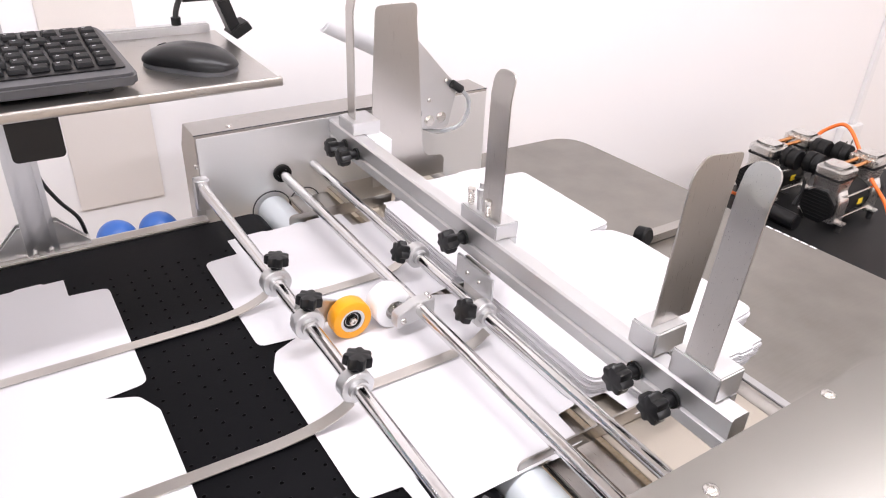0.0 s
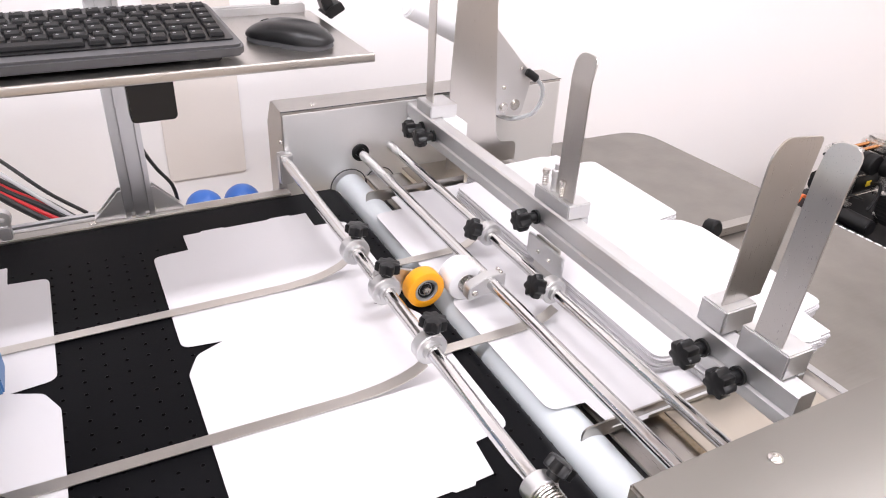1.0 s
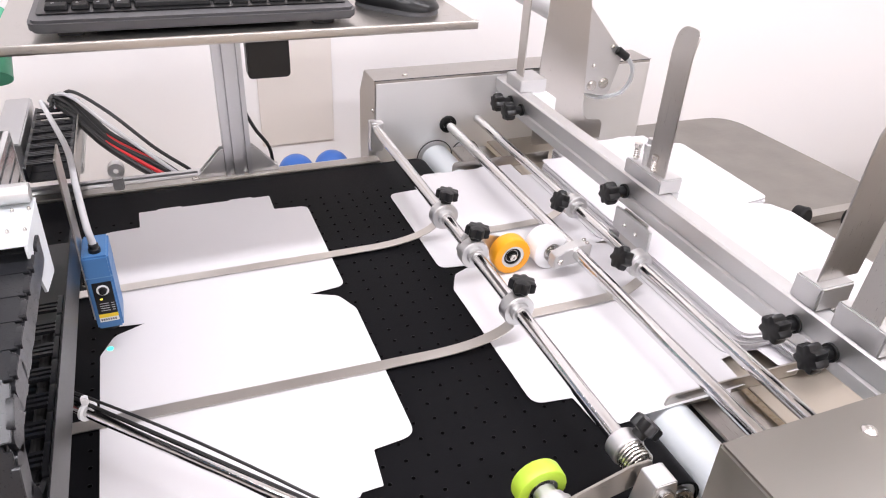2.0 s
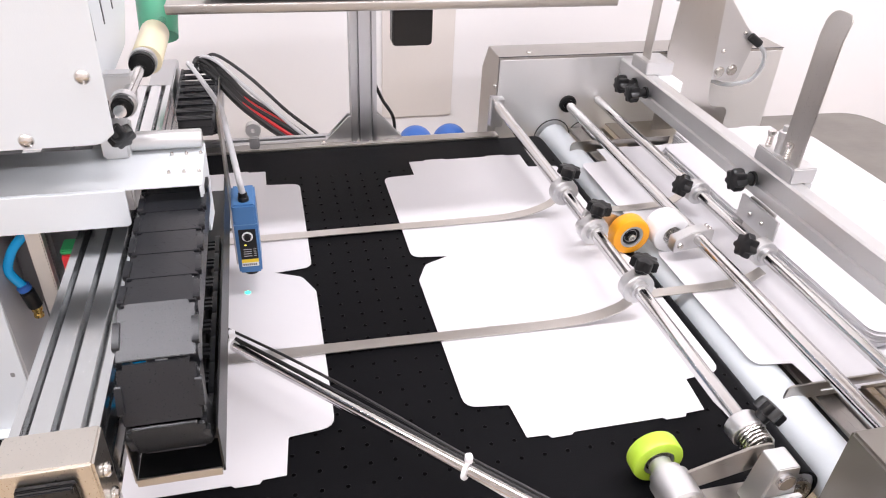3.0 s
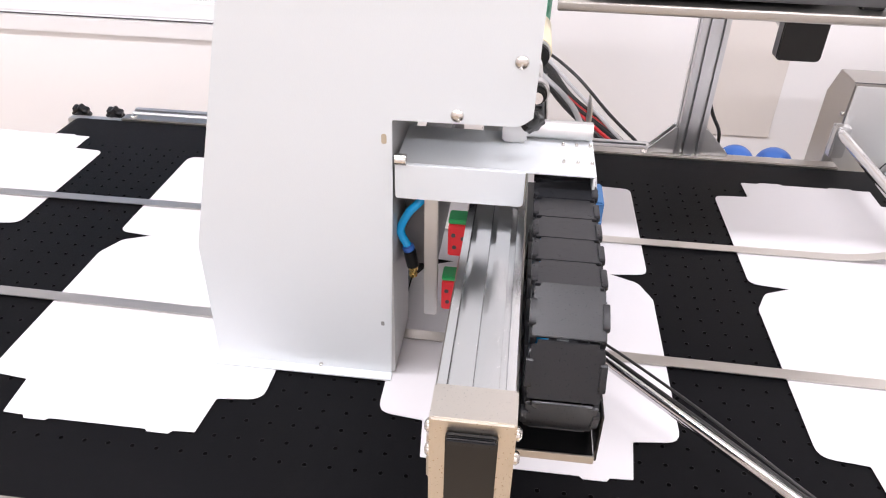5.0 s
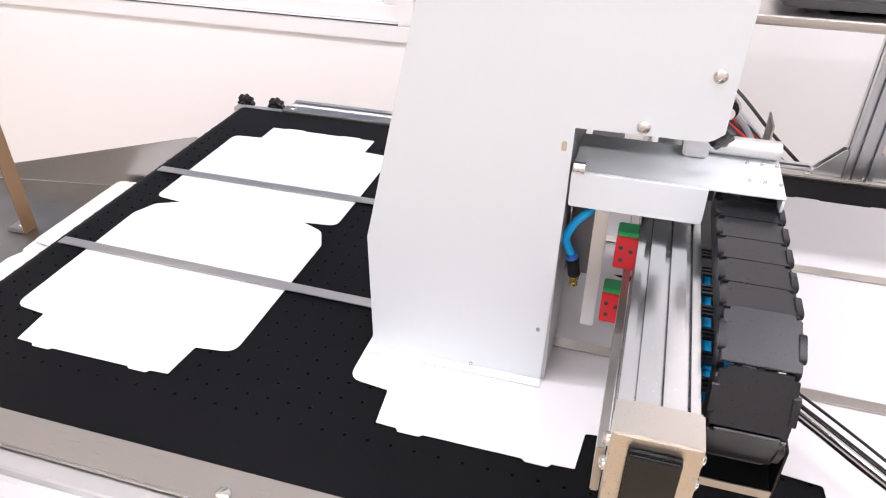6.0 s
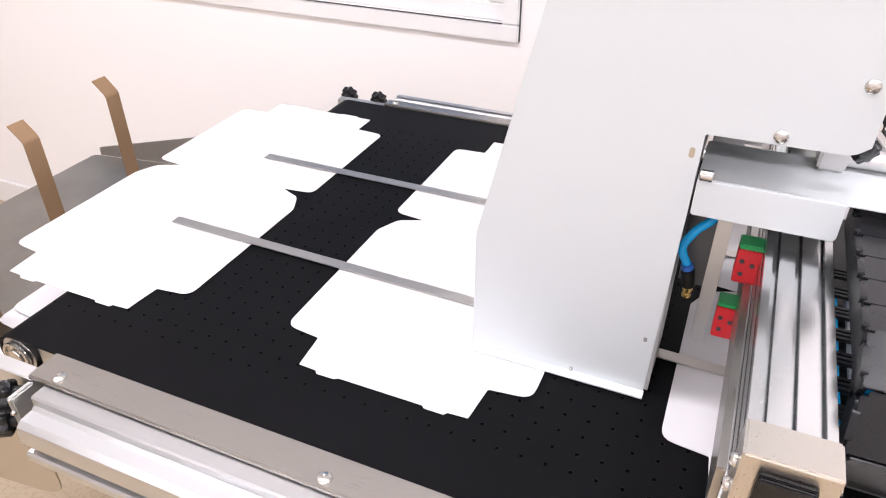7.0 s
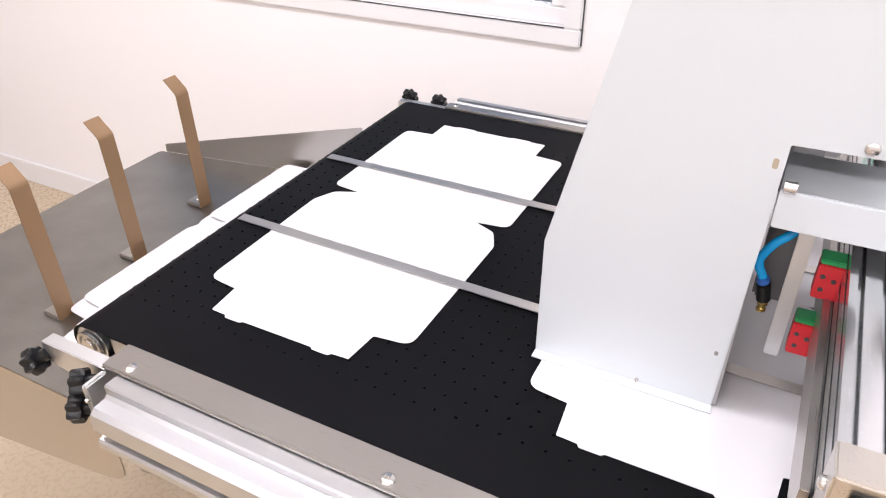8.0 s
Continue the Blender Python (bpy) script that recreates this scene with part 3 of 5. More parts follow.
    part("brass_tip", lathe(B(), [(0.0046, 0), (0.0046, 0.004), (0.0032, 0.005), (0.0032, 0.007), (0.0042, 0.008), (0.0042, 0.011), (0.002, 0.012)], Matrix.Translation((-0.257, 0.60, 0.907)) @ pose(0, 0, 0, 180), 14), BRASS, h)
    part("rail_block", box(B(), -0.20, -0.16, 0.62, 0.70, 0.985, 1.02, 0.002), ALU_MAT, h)
    return h


print_head()


def cross_beam():
    b = thing("cross_beam", "grooved aluminium cross beam with a steel end cap", "aluminium beam", (-0.18, 0.65, 0.90))
    cx, cz = -0.1795, 0.953
    part("extrusion", prism(B(), [(cx + u, cz + v) for u, v in slot_profile(0.050, 0.062, 3, 3, 0.005, 0.007)], "y", 0.362, 0.93), ALU_BEAM, b, "silver grooved aluminium extrusion")
    cap = part("end_cap", box(B(), -0.2055, -0.1525, 0.331, 0.3615, 0.878, 0.9885, 0.0015), NICKEL, b, "champagne steel end cap")
    part("cover", prism(B(), rounded([(-0.195, 0.86), (-0.163, 0.86), (-0.163, 0.979), (-0.195, 0.979)], 0.003), "y", 0.327, 0.3308, 0.0008), PLASTIC, cap, "black plastic cover")
    part("cover_top", box(B(), -0.194, -0.164, 0.324, 0.3268, 0.9735, 0.9785, 0.0008), CHAINM, cap)
    for x, d in ((-0.2058, -1), (-0.1522, 1)):
        for z in (0.967, 0.945):
            part("bolt", lathe(B(), [(0.0048, 0), (0.0046, 0.002), (0.003, 0.0036), (0.001, 0.004)], Matrix.Translation((x, 0.345, z)) @ pose(0, 0, 0, 0, 90 * d), 14), SCREW, cap)
    # lower guide rail with carriage wheels
    part("guide_rail", box(B(), -0.212, -0.2058, 0.37, 0.92, 0.885, 0.93, 0.001), SS_Y, b)
    part("side_support", box(B(), -0.205, -0.155, 0.931, 0.936, 0.86, 0.984, 0.001), ALU_MAT, b)


cross_beam()


def cable_chain(name, x0, x1, runs, group):
    """A cable drag chain: closed nylon links along (y, z, turn) stations, each link a part with side plates and a lid."""
    c = thing(name, "dark grey nylon cable drag chain of hinged links", "cable chain", ((x0 + x1) / 2, runs[0][0], runs[0][1]), group)
    for y, z, ang, ln in runs:
        m = Matrix.Translation(((x0 + x1) / 2, y, z)) @ Matrix.Rotation(ang, 4, "X")
        w = (x1 - x0) / 2
        bend = 0.0 if abs(math.sin(ang)) < 0.05 else 0.0052
        bm = prism(B(), rounded([(-w + 0.001, -ln / 2 + 0.0018 - bend), (w - 0.001, -ln / 2 + 0.0018 - bend), (w - 0.001, ln / 2 - 0.0018 + bend), (w - 0.005, ln / 2 - 0.0018 + bend), (w - 0.005, ln / 2 + 0.0014 + bend), (-w + 0.005, ln / 2 + 0.0014 + bend), (-w + 0.005, ln / 2 - 0.0018 + bend), (-w + 0.001, ln / 2 - 0.0018 + bend)], 0.0012, 2), "z", 0.0107, 0.0130, 0.0005)
        bmesh.ops.transform(bm, matrix=m, verts=bm.verts[:])
        link = part("link", bm, CHAINM, c)
        for sx in (-1, 1):
            bm = prism(B(), rounded([(-ln / 2 - 0.003, -0.012), (ln / 2 - 0.001, -0.012), (ln / 2 - 0.001, 0.0105), (-ln / 2 - 0.003, 0.0105)], 0.006, 3), "x", *sorted((sx * w, sx * (w - 0.004))))
            bmesh.ops.transform(bm, matrix=m, verts=bm.verts[:])
            part("side_plate", bm, CHAINM, link)
            bm = prism(B(), rounded([(-ln * 0.36, 0.0085), (ln * 0.30, 0.0085), (ln * 0.30, 0.0148), (-ln * 0.36, 0.0148)], 0.003, 3), "x", *sorted((sx * (w + 0.0014), sx * (w - 0.0032))), 0.0004)
            bmesh.ops.transform(bm, matrix=m, verts=bm.verts[:])
            part("latch", bm, CHAINM, link)
        for q in (-0.0072, -0.0016, 0.004):
            bm = box(B(), -w + 0.0041, w - 0.0041, q, q + 0.0030, -0.0125, -0.0095)
            bmesh.ops.transform(bm, matrix=m, verts=bm.verts[:])
            part("rung", bm, CHAINM, link)
    return c


def near_chain():
    x0, x1, ln = -0.1475, -0.0975, 0.031
    runs = [(0.605 - 0.0307 * k, 1.003, 0.0, ln) for k in range(6)]
    # the bend: links round a half circle
    cy, cz, r = 0.436, 0.962, 0.041
    for k in range(4):
        a = radians(24 + 44 * k)
        runs.append((cy - r * math.sin(a), cz + r * math.cos(a), a, ln))
    for k in range(7):
        runs.append((0.452 + 0.0307 * k, cz - r, math.pi, ln))
    ch = cable_chain("cable_chain", x0, x1, runs, "cable drag chains")
    for i in range(3):
        x = -0.138 + 0.014 * i
        part("hose", tube(B(), [(x, 0.62, 1.0), (x, 0.52, 1.0), (x, 0.45, 1.0), (x, 0.399, 0.962), (x, 0.45, 0.923), (x, 0.62, 0.922)], 0.0042, 10), (TUBE, GREYCABLE, BLACKCABLE)[i], ch)
    t = thing("chain_tray", "black folded sheet tray carrying the cable chain", "tray", (-0.12, 0.45, 0.86))
    part("floor_plate", box(B(), -0.1505, -0.094, 0.388, 0.80, 0.900, 0.9025, 0.0005), PLASTIC, t)
    part("side_wall", box(B(), -0.0935, -0.092, 0.388, 0.80, 0.900, 0.945, 0.0004), PLASTIC, t)
    part("front_wall", box(B(), -0.1505, -0.094, 0.386, 0.3878, 0.8985, 0.906, 0.0004), SS_X, t)
    part("inner_wall", box(B(), -0.152, -0.1508, 0.388, 0.80, 0.900, 0.94, 0.0004), SS_Y, t)


near_chain()


def far_chain():
    runs = [(1.15 + 0.0307 * k, 0.836, math.pi, 0.031) for k in range(8)]
    ch = cable_chain("cable_chain", -0.190, -0.125, runs, "cable drag chains")
    rail = thing("chain_guide", "aluminium guide channel beside the cable chain", "guide channel", (-0.2, 1.2, 0.85))
    part("channel", box(B(), -0.235, -0.195, 1.195, 1.40, 0.80, 0.86, 0.002), ALU, rail)
    part("wall", box(B(), -0.1225, -0.1205, 1.135, 1.40, 0.815, 0.852, 0.0006), SS_Y, rail)
    part("bracket", box(B(), -0.194, -0.118, 1.195, 1.40, 0.80, 0.8145, 0.002), ALU_MAT, rail)
    # bundle of cables dropping behind the rail
    b = thing("cable_bundle", "bundle of black and red cables behind the rail", "cables", (-0.08, 1.3, 0.85))
    for k in range(9):
        o = 0.006 * (k % 3) - 0.006
        q = 0.007 * (k // 3)
        m = REDCABLE if k in (1, 5) else BLACKCABLE
        part("cable", tube(B(), [(-0.158 + o, 1.37, 0.845 + q), (-0.150 + o, 1.375, 0.852 + q), (-0.126 + o, 1.335 + q, 0.846 + q), (-0.085 + o, 1.275 + q, 0.818 + q * 0.6), (-0.035 + o * 2, 1.235 + q, 0.792 + q * 0.4), (0.012 + o * 2.4, 1.21 + q * 0.5, 0.765)], 0.0045 if k % 2 else 0.006, 8), m, b)
    part("cable", tube(B(), [(-0.15, 1.38, 0.86), (-0.125, 1.35, 0.882), (-0.07, 1.28, 0.865), (-0.01, 1.225, 0.82), (0.04, 1.21, 0.78)], 0.003, 8), BLACKCABLE, b)
    part("cable", tube(B(), [(-0.16, 1.37, 0.845), (-0.150, 1.37, 0.872), (-0.122, 1.335, 0.874), (-0.08, 1.28, 0.850), (-0.03, 1.238, 0.815), (0.02, 1.215, 0.772)], 0.0035, 8), GREYCABLE, b)


far_chain()


def colour_sensor():
    s = thing("colour_mark_sensor", "blue photoelectric colour mark sensor with a black dial panel", "sensor", (-0.08, 0.75, 0.81))
    x0, x1, y0, y1, z0, z1 = -0.0900, -0.0640, 0.742, 0.79, 0.822, 0.913
    part("body", box(B(), x0, x1, y0, y1, z0, z1, 0.002), BLUE, s, "matt blue plastic housing")
    p = part("panel", prism(B(), rounded([(x0 + 0.004, z0 + 0.02), (x1 - 0.003, z0 + 0.02), (x1 - 0.003, z0 + 0.06), (x0 + 0.004, z0 + 0.06)], 0.001), "y", y0 - 0.0006, y0 - 0.0001), PLASTIC, s, "black control panel")
    cx = (x0 + x1) / 2 + 0.0005
    part("dial_ring", lathe(B(), [(0.0062, 0), (0.0062, 0.0008), (0.0045, 0.001), (0.0044, 0.0)], Matrix.Translation((cx, y0 - 0.0006, z0 + 0.0505)) @ pose(0, 0, 0, 90), 24, True), WTAG, p)
    part("dial", lathe(B(), [(0.0038, 0), (0.0036, 0.004), (0.001, 0.0042)], Matrix.Translation((cx, y0 - 0.0006, z0 + 0.0505)) @ pose(0, 0, 0, 90), 16), PLASTIC, p)
    part("lamp", box(B(), cx - 0.0045, cx - 0.002, y0 - 0.001, y0 - 0.0006, z0 + 0.0385, z0 + 0.0400), LEDY, p)
    for k in range(4):
        part("text_bar", box(B(), cx - 0.006, cx + 0.003, y0 - 0.0008, y0 - 0.0006, z0 + 0.0240 + 0.003 * k, z0 + 0.0248 + 0.003 * k), LEGEND, p)
        part("text_bar", box(B(), cx + 0.005, cx + 0.008, y0 - 0.0008, y0 - 0.0006, z0 + 0.0240 + 0.003 * k, z0 + 0.0248 + 0.003 * k), LEGEND, p)
    part("yellow_label", box(B(), x0 + 0.004, x1 - 0.003, y0 - 0.0006, y0 - 0.0001, z0 + 0.0152, z0 + 0.0198), YTAG, s)
    lab = part("white_label", box(B(), x0 + 0.004, x1 - 0.003, y0 - 0.0006, y0 - 0.0001, z0 + 0.0098, z0 + 0.0151), WTAG, s)
    for i in range(7):
        part("text_bar", box(B(), x0 + 0.0052 + 0.0023 * i, x0 + 0.0066 + 0.0023 * i, y0 - 0.0008, y0 - 0.0006, z0 + 0.0112, z0 + 0.0138), DKTAG, lab)
    part("joint", box(B(), x0 - 0.0002, x1 + 0.0002, y0 - 0.0003, y1 + 0.0002, z0 + 0.0655, z0 + 0.0662), mat("joint_blue", (0.12, 0.25, 0.45), 0.5), s)
    part("lens", cyl(B(), (cx, y0 + 0.012, z0 - 0.005), (cx, y0 + 0.012, z0 + 0.001), 0.009, 24, bevel=0.001), PLASTIC, s)
    part("gland", lathe(B(), [(0.006, 0), (0.006, 0.004), (0.005, 0.005), (0.005, 0.009), (0.003, 0.010)], Matrix.Translation((cx, y0 + 0.012, z1)), 16), PLASTIC, s)
    for z in (z0 + 0.05, z0 + 0.072):
        part("bolt", cyl(B(), (x0 - 0.006, y0 + 0.016, z), (x0, y0 + 0.016, z), 0.0032, 6), SCREW, s)
    part("bracket", box(B(), x0 - 0.0025, x0 - 0.0005, 0.75, 0.79, 0.83, 1.02, 0.0004), SS_Z, s, "thin steel hanging bracket")
    part("light_spot", lathe(B(), [(0.0035, 0), (0.003, 0.0003), (0.001, 0.0004)], Matrix.Translation((-0.0845, 0.75, BELT_Z + 0.0022)), 12), SPOT, s)
    part("cable", tube(B(), [(cx, 0.754, 0.922), (cx - 0.003, 0.762, 0.940), (cx - 0.012, 0.83, 0.955), (cx - 0.024, 0.93, 0.952), (cx - 0.055, 1.10, 0.925), (cx - 0.088, 1.28, 0.89), (cx - 0.098, 1.36, 0.862), (cx - 0.095, 1.38, 0.848)], 0.0036, 12), GREYCABLE, s, "light grey sensor cable")


colour_sensor()


def stay_rod():
    r = thing("stay_rod", "polished steel stay rod above the belt, cables tied to it", "rod", (0.0, 0.5, 0.84))
    z = 0.84
    a, b = Vector((-0.14, 0.643, z)), Vector((0.205, 0.288, z))
    part("rod", cyl(B(), a, b, 0.0062, 24, bevel=0.001), CHROME, r)
    d = (b - a).normalized()
    up = Vector((0, 0, 1))
    side = d.cross(up)
    for k, bow in ((0, 0.001), (1, 0.007)):
        pts = [a + d * (0.02 + 0.44 * t) + up * (0.0065 + bow * math.sin(math.pi * min(1, t * 1.5)) * (1 if t < 0.66 else 0)) - side * (0.002 + 0.004 * k) for t in (0, 0.12, 0.25, 0.4, 0.55, 0.68, 0.85, 1)]
        part("cable", tube(B(), pts, 0.0014, 8), BLACKCABLE, r)
    for t in (0.065, 0.335, 0.45):
        c = a + d * t
        tie = part("cable_tie", cyl(B(), c - d * 0.0014, c + d * 0.0014, 0.0098, 20), POM, r, "white cable tie")
        part("tie_head", box(B(), c.x - 0.003, c.x + 0.003, c.y - 0.003, c.y + 0.003, z + 0.008, z + 0.017, 0.001), POM, tie)
    part("clamp", box(B(), 0.195, 0.235, 0.270, 0.308, 0.796, 0.862, 0.003), ALU_MAT, r)
    part("hanger", box(B(), -0.154, -0.132, 0.630, 0.656, 0.83, 0.8995, 0.002), ALU_MAT, r)


stay_rod()


# ---- operator's tray ----
def console():
    p = thing("console_post", "aluminium post with angle brackets carrying a steel tray", "post", (0.10, 1.160, 0.790))
    part("column", prism(B(), [(0.114 + u, 1.160 + v) for u, v in slot_profile(0.042, 0.030, 2, 1, 0.006, 0.007)], "z", 0.7905, 1.60), ALU, p, "grooved aluminium column")
    for sx in (-1, 1):
        x = 0.114 + sx * 0.0215
        w = part("angle_bracket", prism(B(), rounded([(x, 0.7905), (x + sx * 0.043, 0.7905), (x + sx * 0.043, 0.795), (x + sx * 0.0045, 0.836), (x, 0.836)], 0.0008), "y", 1.150, 1.153), ALU_MAT, p)
        part("flange", prism(B(), [(x, 0.7905), (x + sx * 0.043, 0.7905), (x + sx * 0.043, 0.795), (x, 0.795)], "y", 1.1531, 1.171), ALU_MAT, w)
        part("web", prism(B(), [(x, 0.7951), (x + sx * 0.040, 0.7951), (x + sx * 0.0045, 0.834), (x, 0.834)], "y", 1.168, 1.171), ALU_MAT, w)
        screw(w, (x + sx * 0.028, 1.162, 0.7952), (0, 0, 1), 0.005)
    part("arm", box(B(), 0.095, 0.123, 0.90, 1.1445, 1.078, 1.1030, 0.002), ALU, p)
    part("pad", prism(B(), rounded([(0.106, 1.0535), (0.153, 1.0535), (0.153, 1.1015), (0.106, 1.1015)], 0.006, 6), "y", 0.838, 0.856, 0.0012), PLASTIC, p, "black plastic end cover")
    part("brace", cyl(B(), (0.108, 0.93, 1.09), (0.125, 0.85, 1.075), 0.004, 10), SCREW, p)
    part("cable", tube(B(), [(0.126, 1.176, 0.98), (0.132, 1.18, 0.90), (0.15, 1.19, 0.85), (0.172, 1.20, 0.81), (0.18, 1.22, 0.76)], 0.003, 8), BLACKCABLE, p)
    t = thing("keyboard_tray", "brushed steel keyboard tray with a rolled front edge", "tray", (0.12, 0.95, 1.09))
    part("plate", box(B(), -0.135, 0.375, 0.835, 1.062, 1.1035, 1.106, 0.0006), SS_X, t)
    part("front_lip", prism(B(), rounded([(0.828, 1.0970), (0.8348, 1.0970), (0.8348, 1.1075), (0.828, 1.1075)], 0.0022, 4), "x", -0.135, 0.377, 0.0008), SS_X, t)
    part("rear_bar", box(B(), 0.10, 0.366, 1.052, 1.066, 1.106, 1.118, 0.002), ALU, t)
    k = thing("keyboard", "compact black keyboard with a grey front rim", "keyboard", (0.06, 0.95, 1.107))
    m = Matrix.Translation((0.0675, 0.852, 1.1100)) @ Matrix.Rotation(radians(5), 4, "X")
    bm = prism(B(), rounded([(-0.168, 0), (0.168, 0), (0.160, 0.158), (-0.160, 0.158)], 0.014, 5), "z", 0, 0.013, 0.003)
    bmesh.ops.transform(bm, matrix=m, verts=bm.verts[:])
    part("case", bm, GREY, k, "grey plastic case")
    bm = prism(B(), rounded([(-0.160, 0.018), (0.160, 0.018), (0.154, 0.153), (-0.154, 0.153)], 0.006, 4), "z", 0.0131, 0.0145, 0.0006)
    bmesh.ops.transform(bm, matrix=m, verts=bm.verts[:])
    part("key_bed", bm, PLASTIC, k)
    pitch = 0.0192
    for row in range(6):
        y = 0.026 + pitch * row + (0.003 if row == 5 else 0)
        x = -0.153
        widths = [1] * 16
        if row == 0:
            widths = [1.25, 1, 1, 1, 4, 1, 1, 1, 1, 1, 1, 1]
        elif row == 1:
            widths = [2] + [1] * 11 + [1, 1, 1]
        elif row == 2:
            widths = [1.6] + [1] * 11 + [2.0, 1]
        elif row == 3:
            widths = [1.4] + [1] * 13 + [1]
        elif row == 4:
            widths = [1] * 13 + [1.6, 1]
        sc = 0.306 / (sum(widths) * pitch)
        for wd in widths:
            w = wd * pitch * sc
            bm = B()
            q = bmesh.ops.create_cube(bm, size=1)
            for v in q["verts"]:
                top = v.co.z > 0
                v.co = Vector((x + w / 2 + v.co.x * (w - (0.0056 if top else 0.0024)), y + 0.009 + v.co.y * (0.0130 if top else 0.0166), 0.0146 + (0.0044 if top else 0)))
            bmesh.ops.bevel(bm, geom=bm.edges[:], offset=0.0008, segments=1, affect="EDGES")
            bmesh.ops.transform(bm, matrix=m, verts=bm.verts[:])
            cap = part("key", bm, KEY, k)
            if wd < 3:
                bm = box(B(), x + w / 2 - 0.0042, x + w / 2 - 0.0012, y + 0.0105, y + 0.0122, 0.01905, 0.01915)
                bmesh.ops.transform(bm, matrix=m, verts=bm.verts[:])
                part("legend", bm, LEGEND, cap)
            x += w
    for dx in (-0.13, 0.13):
        part("foot", box(B(), 0.0675 + dx - 0.012, 0.0675 + dx + 0.012, 0.858, 0.868, 1.106, 1.1112, 0.001), RUBBER, k)
    part("foot", box(B(), -0.06, 0.195, 0.99, 1.0, 1.106, 1.1218, 0.001), RUBBER, k)
    # mouse: a domed shell on a grey skirt
    mo = thing("computer_mouse", "black wireless mouse with dark grey sides", "mouse", (0.300, 0.908, 1.106))
    mm = Matrix.Translation((0.300, 0.908, 1.1062)) @ Matrix.Rotation(radians(40), 4, "Z")
    def shell(bm, z0, z1, grow, n=28):
        rings = []
        for k2 in range(9):
            f = k2 / 8
            ring = []
            for i in range(n):
                a = 2 * math.pi * i / n
                ly, lx = 0.055, 0.0305
                sq = (abs(math.cos(a)) ** 2.6 + abs(math.sin(a)) ** 2.6) ** (-1 / 2.6)
                waist = 1 - 0.10 * math.exp(-((math.sin(a) * sq) / 0.35) ** 2)
                rr = math.cos(f * math.pi / 2) ** 0.55 * (1 + grow * (1 - f)) if f < 1 else 0.05
                px, py = lx * sq * math.cos(a) * rr * waist, ly * sq * math.sin(a) * rr
                hump = 1 - 0.35 * ((py - 0.004) / 0.055) ** 2 + 0.1 * (-py / 0.055)
                ring.append(bm.verts.new(mm @ Vector((px, py, z0 + (z1 - z0) * math.sin(f * math.pi / 2) * hump))))
            rings.append(ring)
        for a2, b2 in zip(rings, rings[1:]):
            for i in range(n):
                bm.faces.new((a2[i], a2[(i + 1) % n], b2[(i + 1) % n], b2[i]))
        bm.faces.new(rings[0][::-1])
        bm.faces.new(rings[-1])
        return bm
    part("skirt", shell(B(), 0.0, 0.020, 0.0), GREY, mo, "dark grey side skirt")
    part("shell", shell(B(), 0.006, 0.0265, 0.02), PLASTIC, mo, "black top shell")
    part("wheel", cyl(B(), tuple(mm @ Vector((-0.004, 0.032, 0.0165))), tuple(mm @ Vector((0.004, 0.032, 0.0165))), 0.0065, 18), RUBBER, mo)
    # phone clamp on a stalk behind the tray
    a = thing("phone_clamp", "black plastic clamp arm behind the keyboard tray", "clamp", (0.31, 1.06, 1.12))
    part("stalk", tube(B(), [(0.325, 1.055, 1.1185), (0.325, 1.05, 1.135), (0.331, 1.04, 1.155), (0.348, 1.03, 1.18)], 0.0035, 10), BLACKCABLE, a)
    part("boot", cyl(B(), (0.325, 1.055, 1.1185), (0.325, 1.055, 1.128), 0.006, 14), RUBBER, a)
    part("head", box(B(), 0.326, 0.386, 1.02, 1.045, 1.152, 1.185, 0.003), PLASTIC, a)
    part("jaw", prism(B(), rounded([(0.367, 1.153), (0.383, 1.154), (0.394, 1.120), (0.381, 1.113)], 0.003), "y", 1.012, 1.034, 0.001), PLASTIC, a)
    part("jaw_pad", prism(B(), rounded([(0.378, 1.112), (0.387, 1.105), (0.408, 1.117), (0.402, 1.127), (0.390, 1.122)], 0.002), "y", 1.006, 1.036, 0.001), RUBBER, a)


console()


# ---- feeder ----
def side_box(name, y0, y1, x0, x1, z1, ch, toward):
    """A sheet-steel side housing with a chamfered end at x0."""
    b = thing(name, "brushed sheet-steel side housing of the feeder", "machine housing", (0.6, (y0 + y1) / 2, 0.7), "feeder side housings")
    if toward < 0:
        pts = [(y0, 0.62), (y1 + 0.026, 0.62), (y1 + 0.026, z1 - 0.048), (y1 - 0.004, z1), (y0, z1)]
        body = part("body", prism(B(), rounded(pts, 0.002, 3), "x", x0, x1, 0.0008), SS_X, b)
    else:
        body = part("body", box(B(), x0, x1, y0, y1, 0.62, z1, 0.0025), DULL, b)
    return b, body


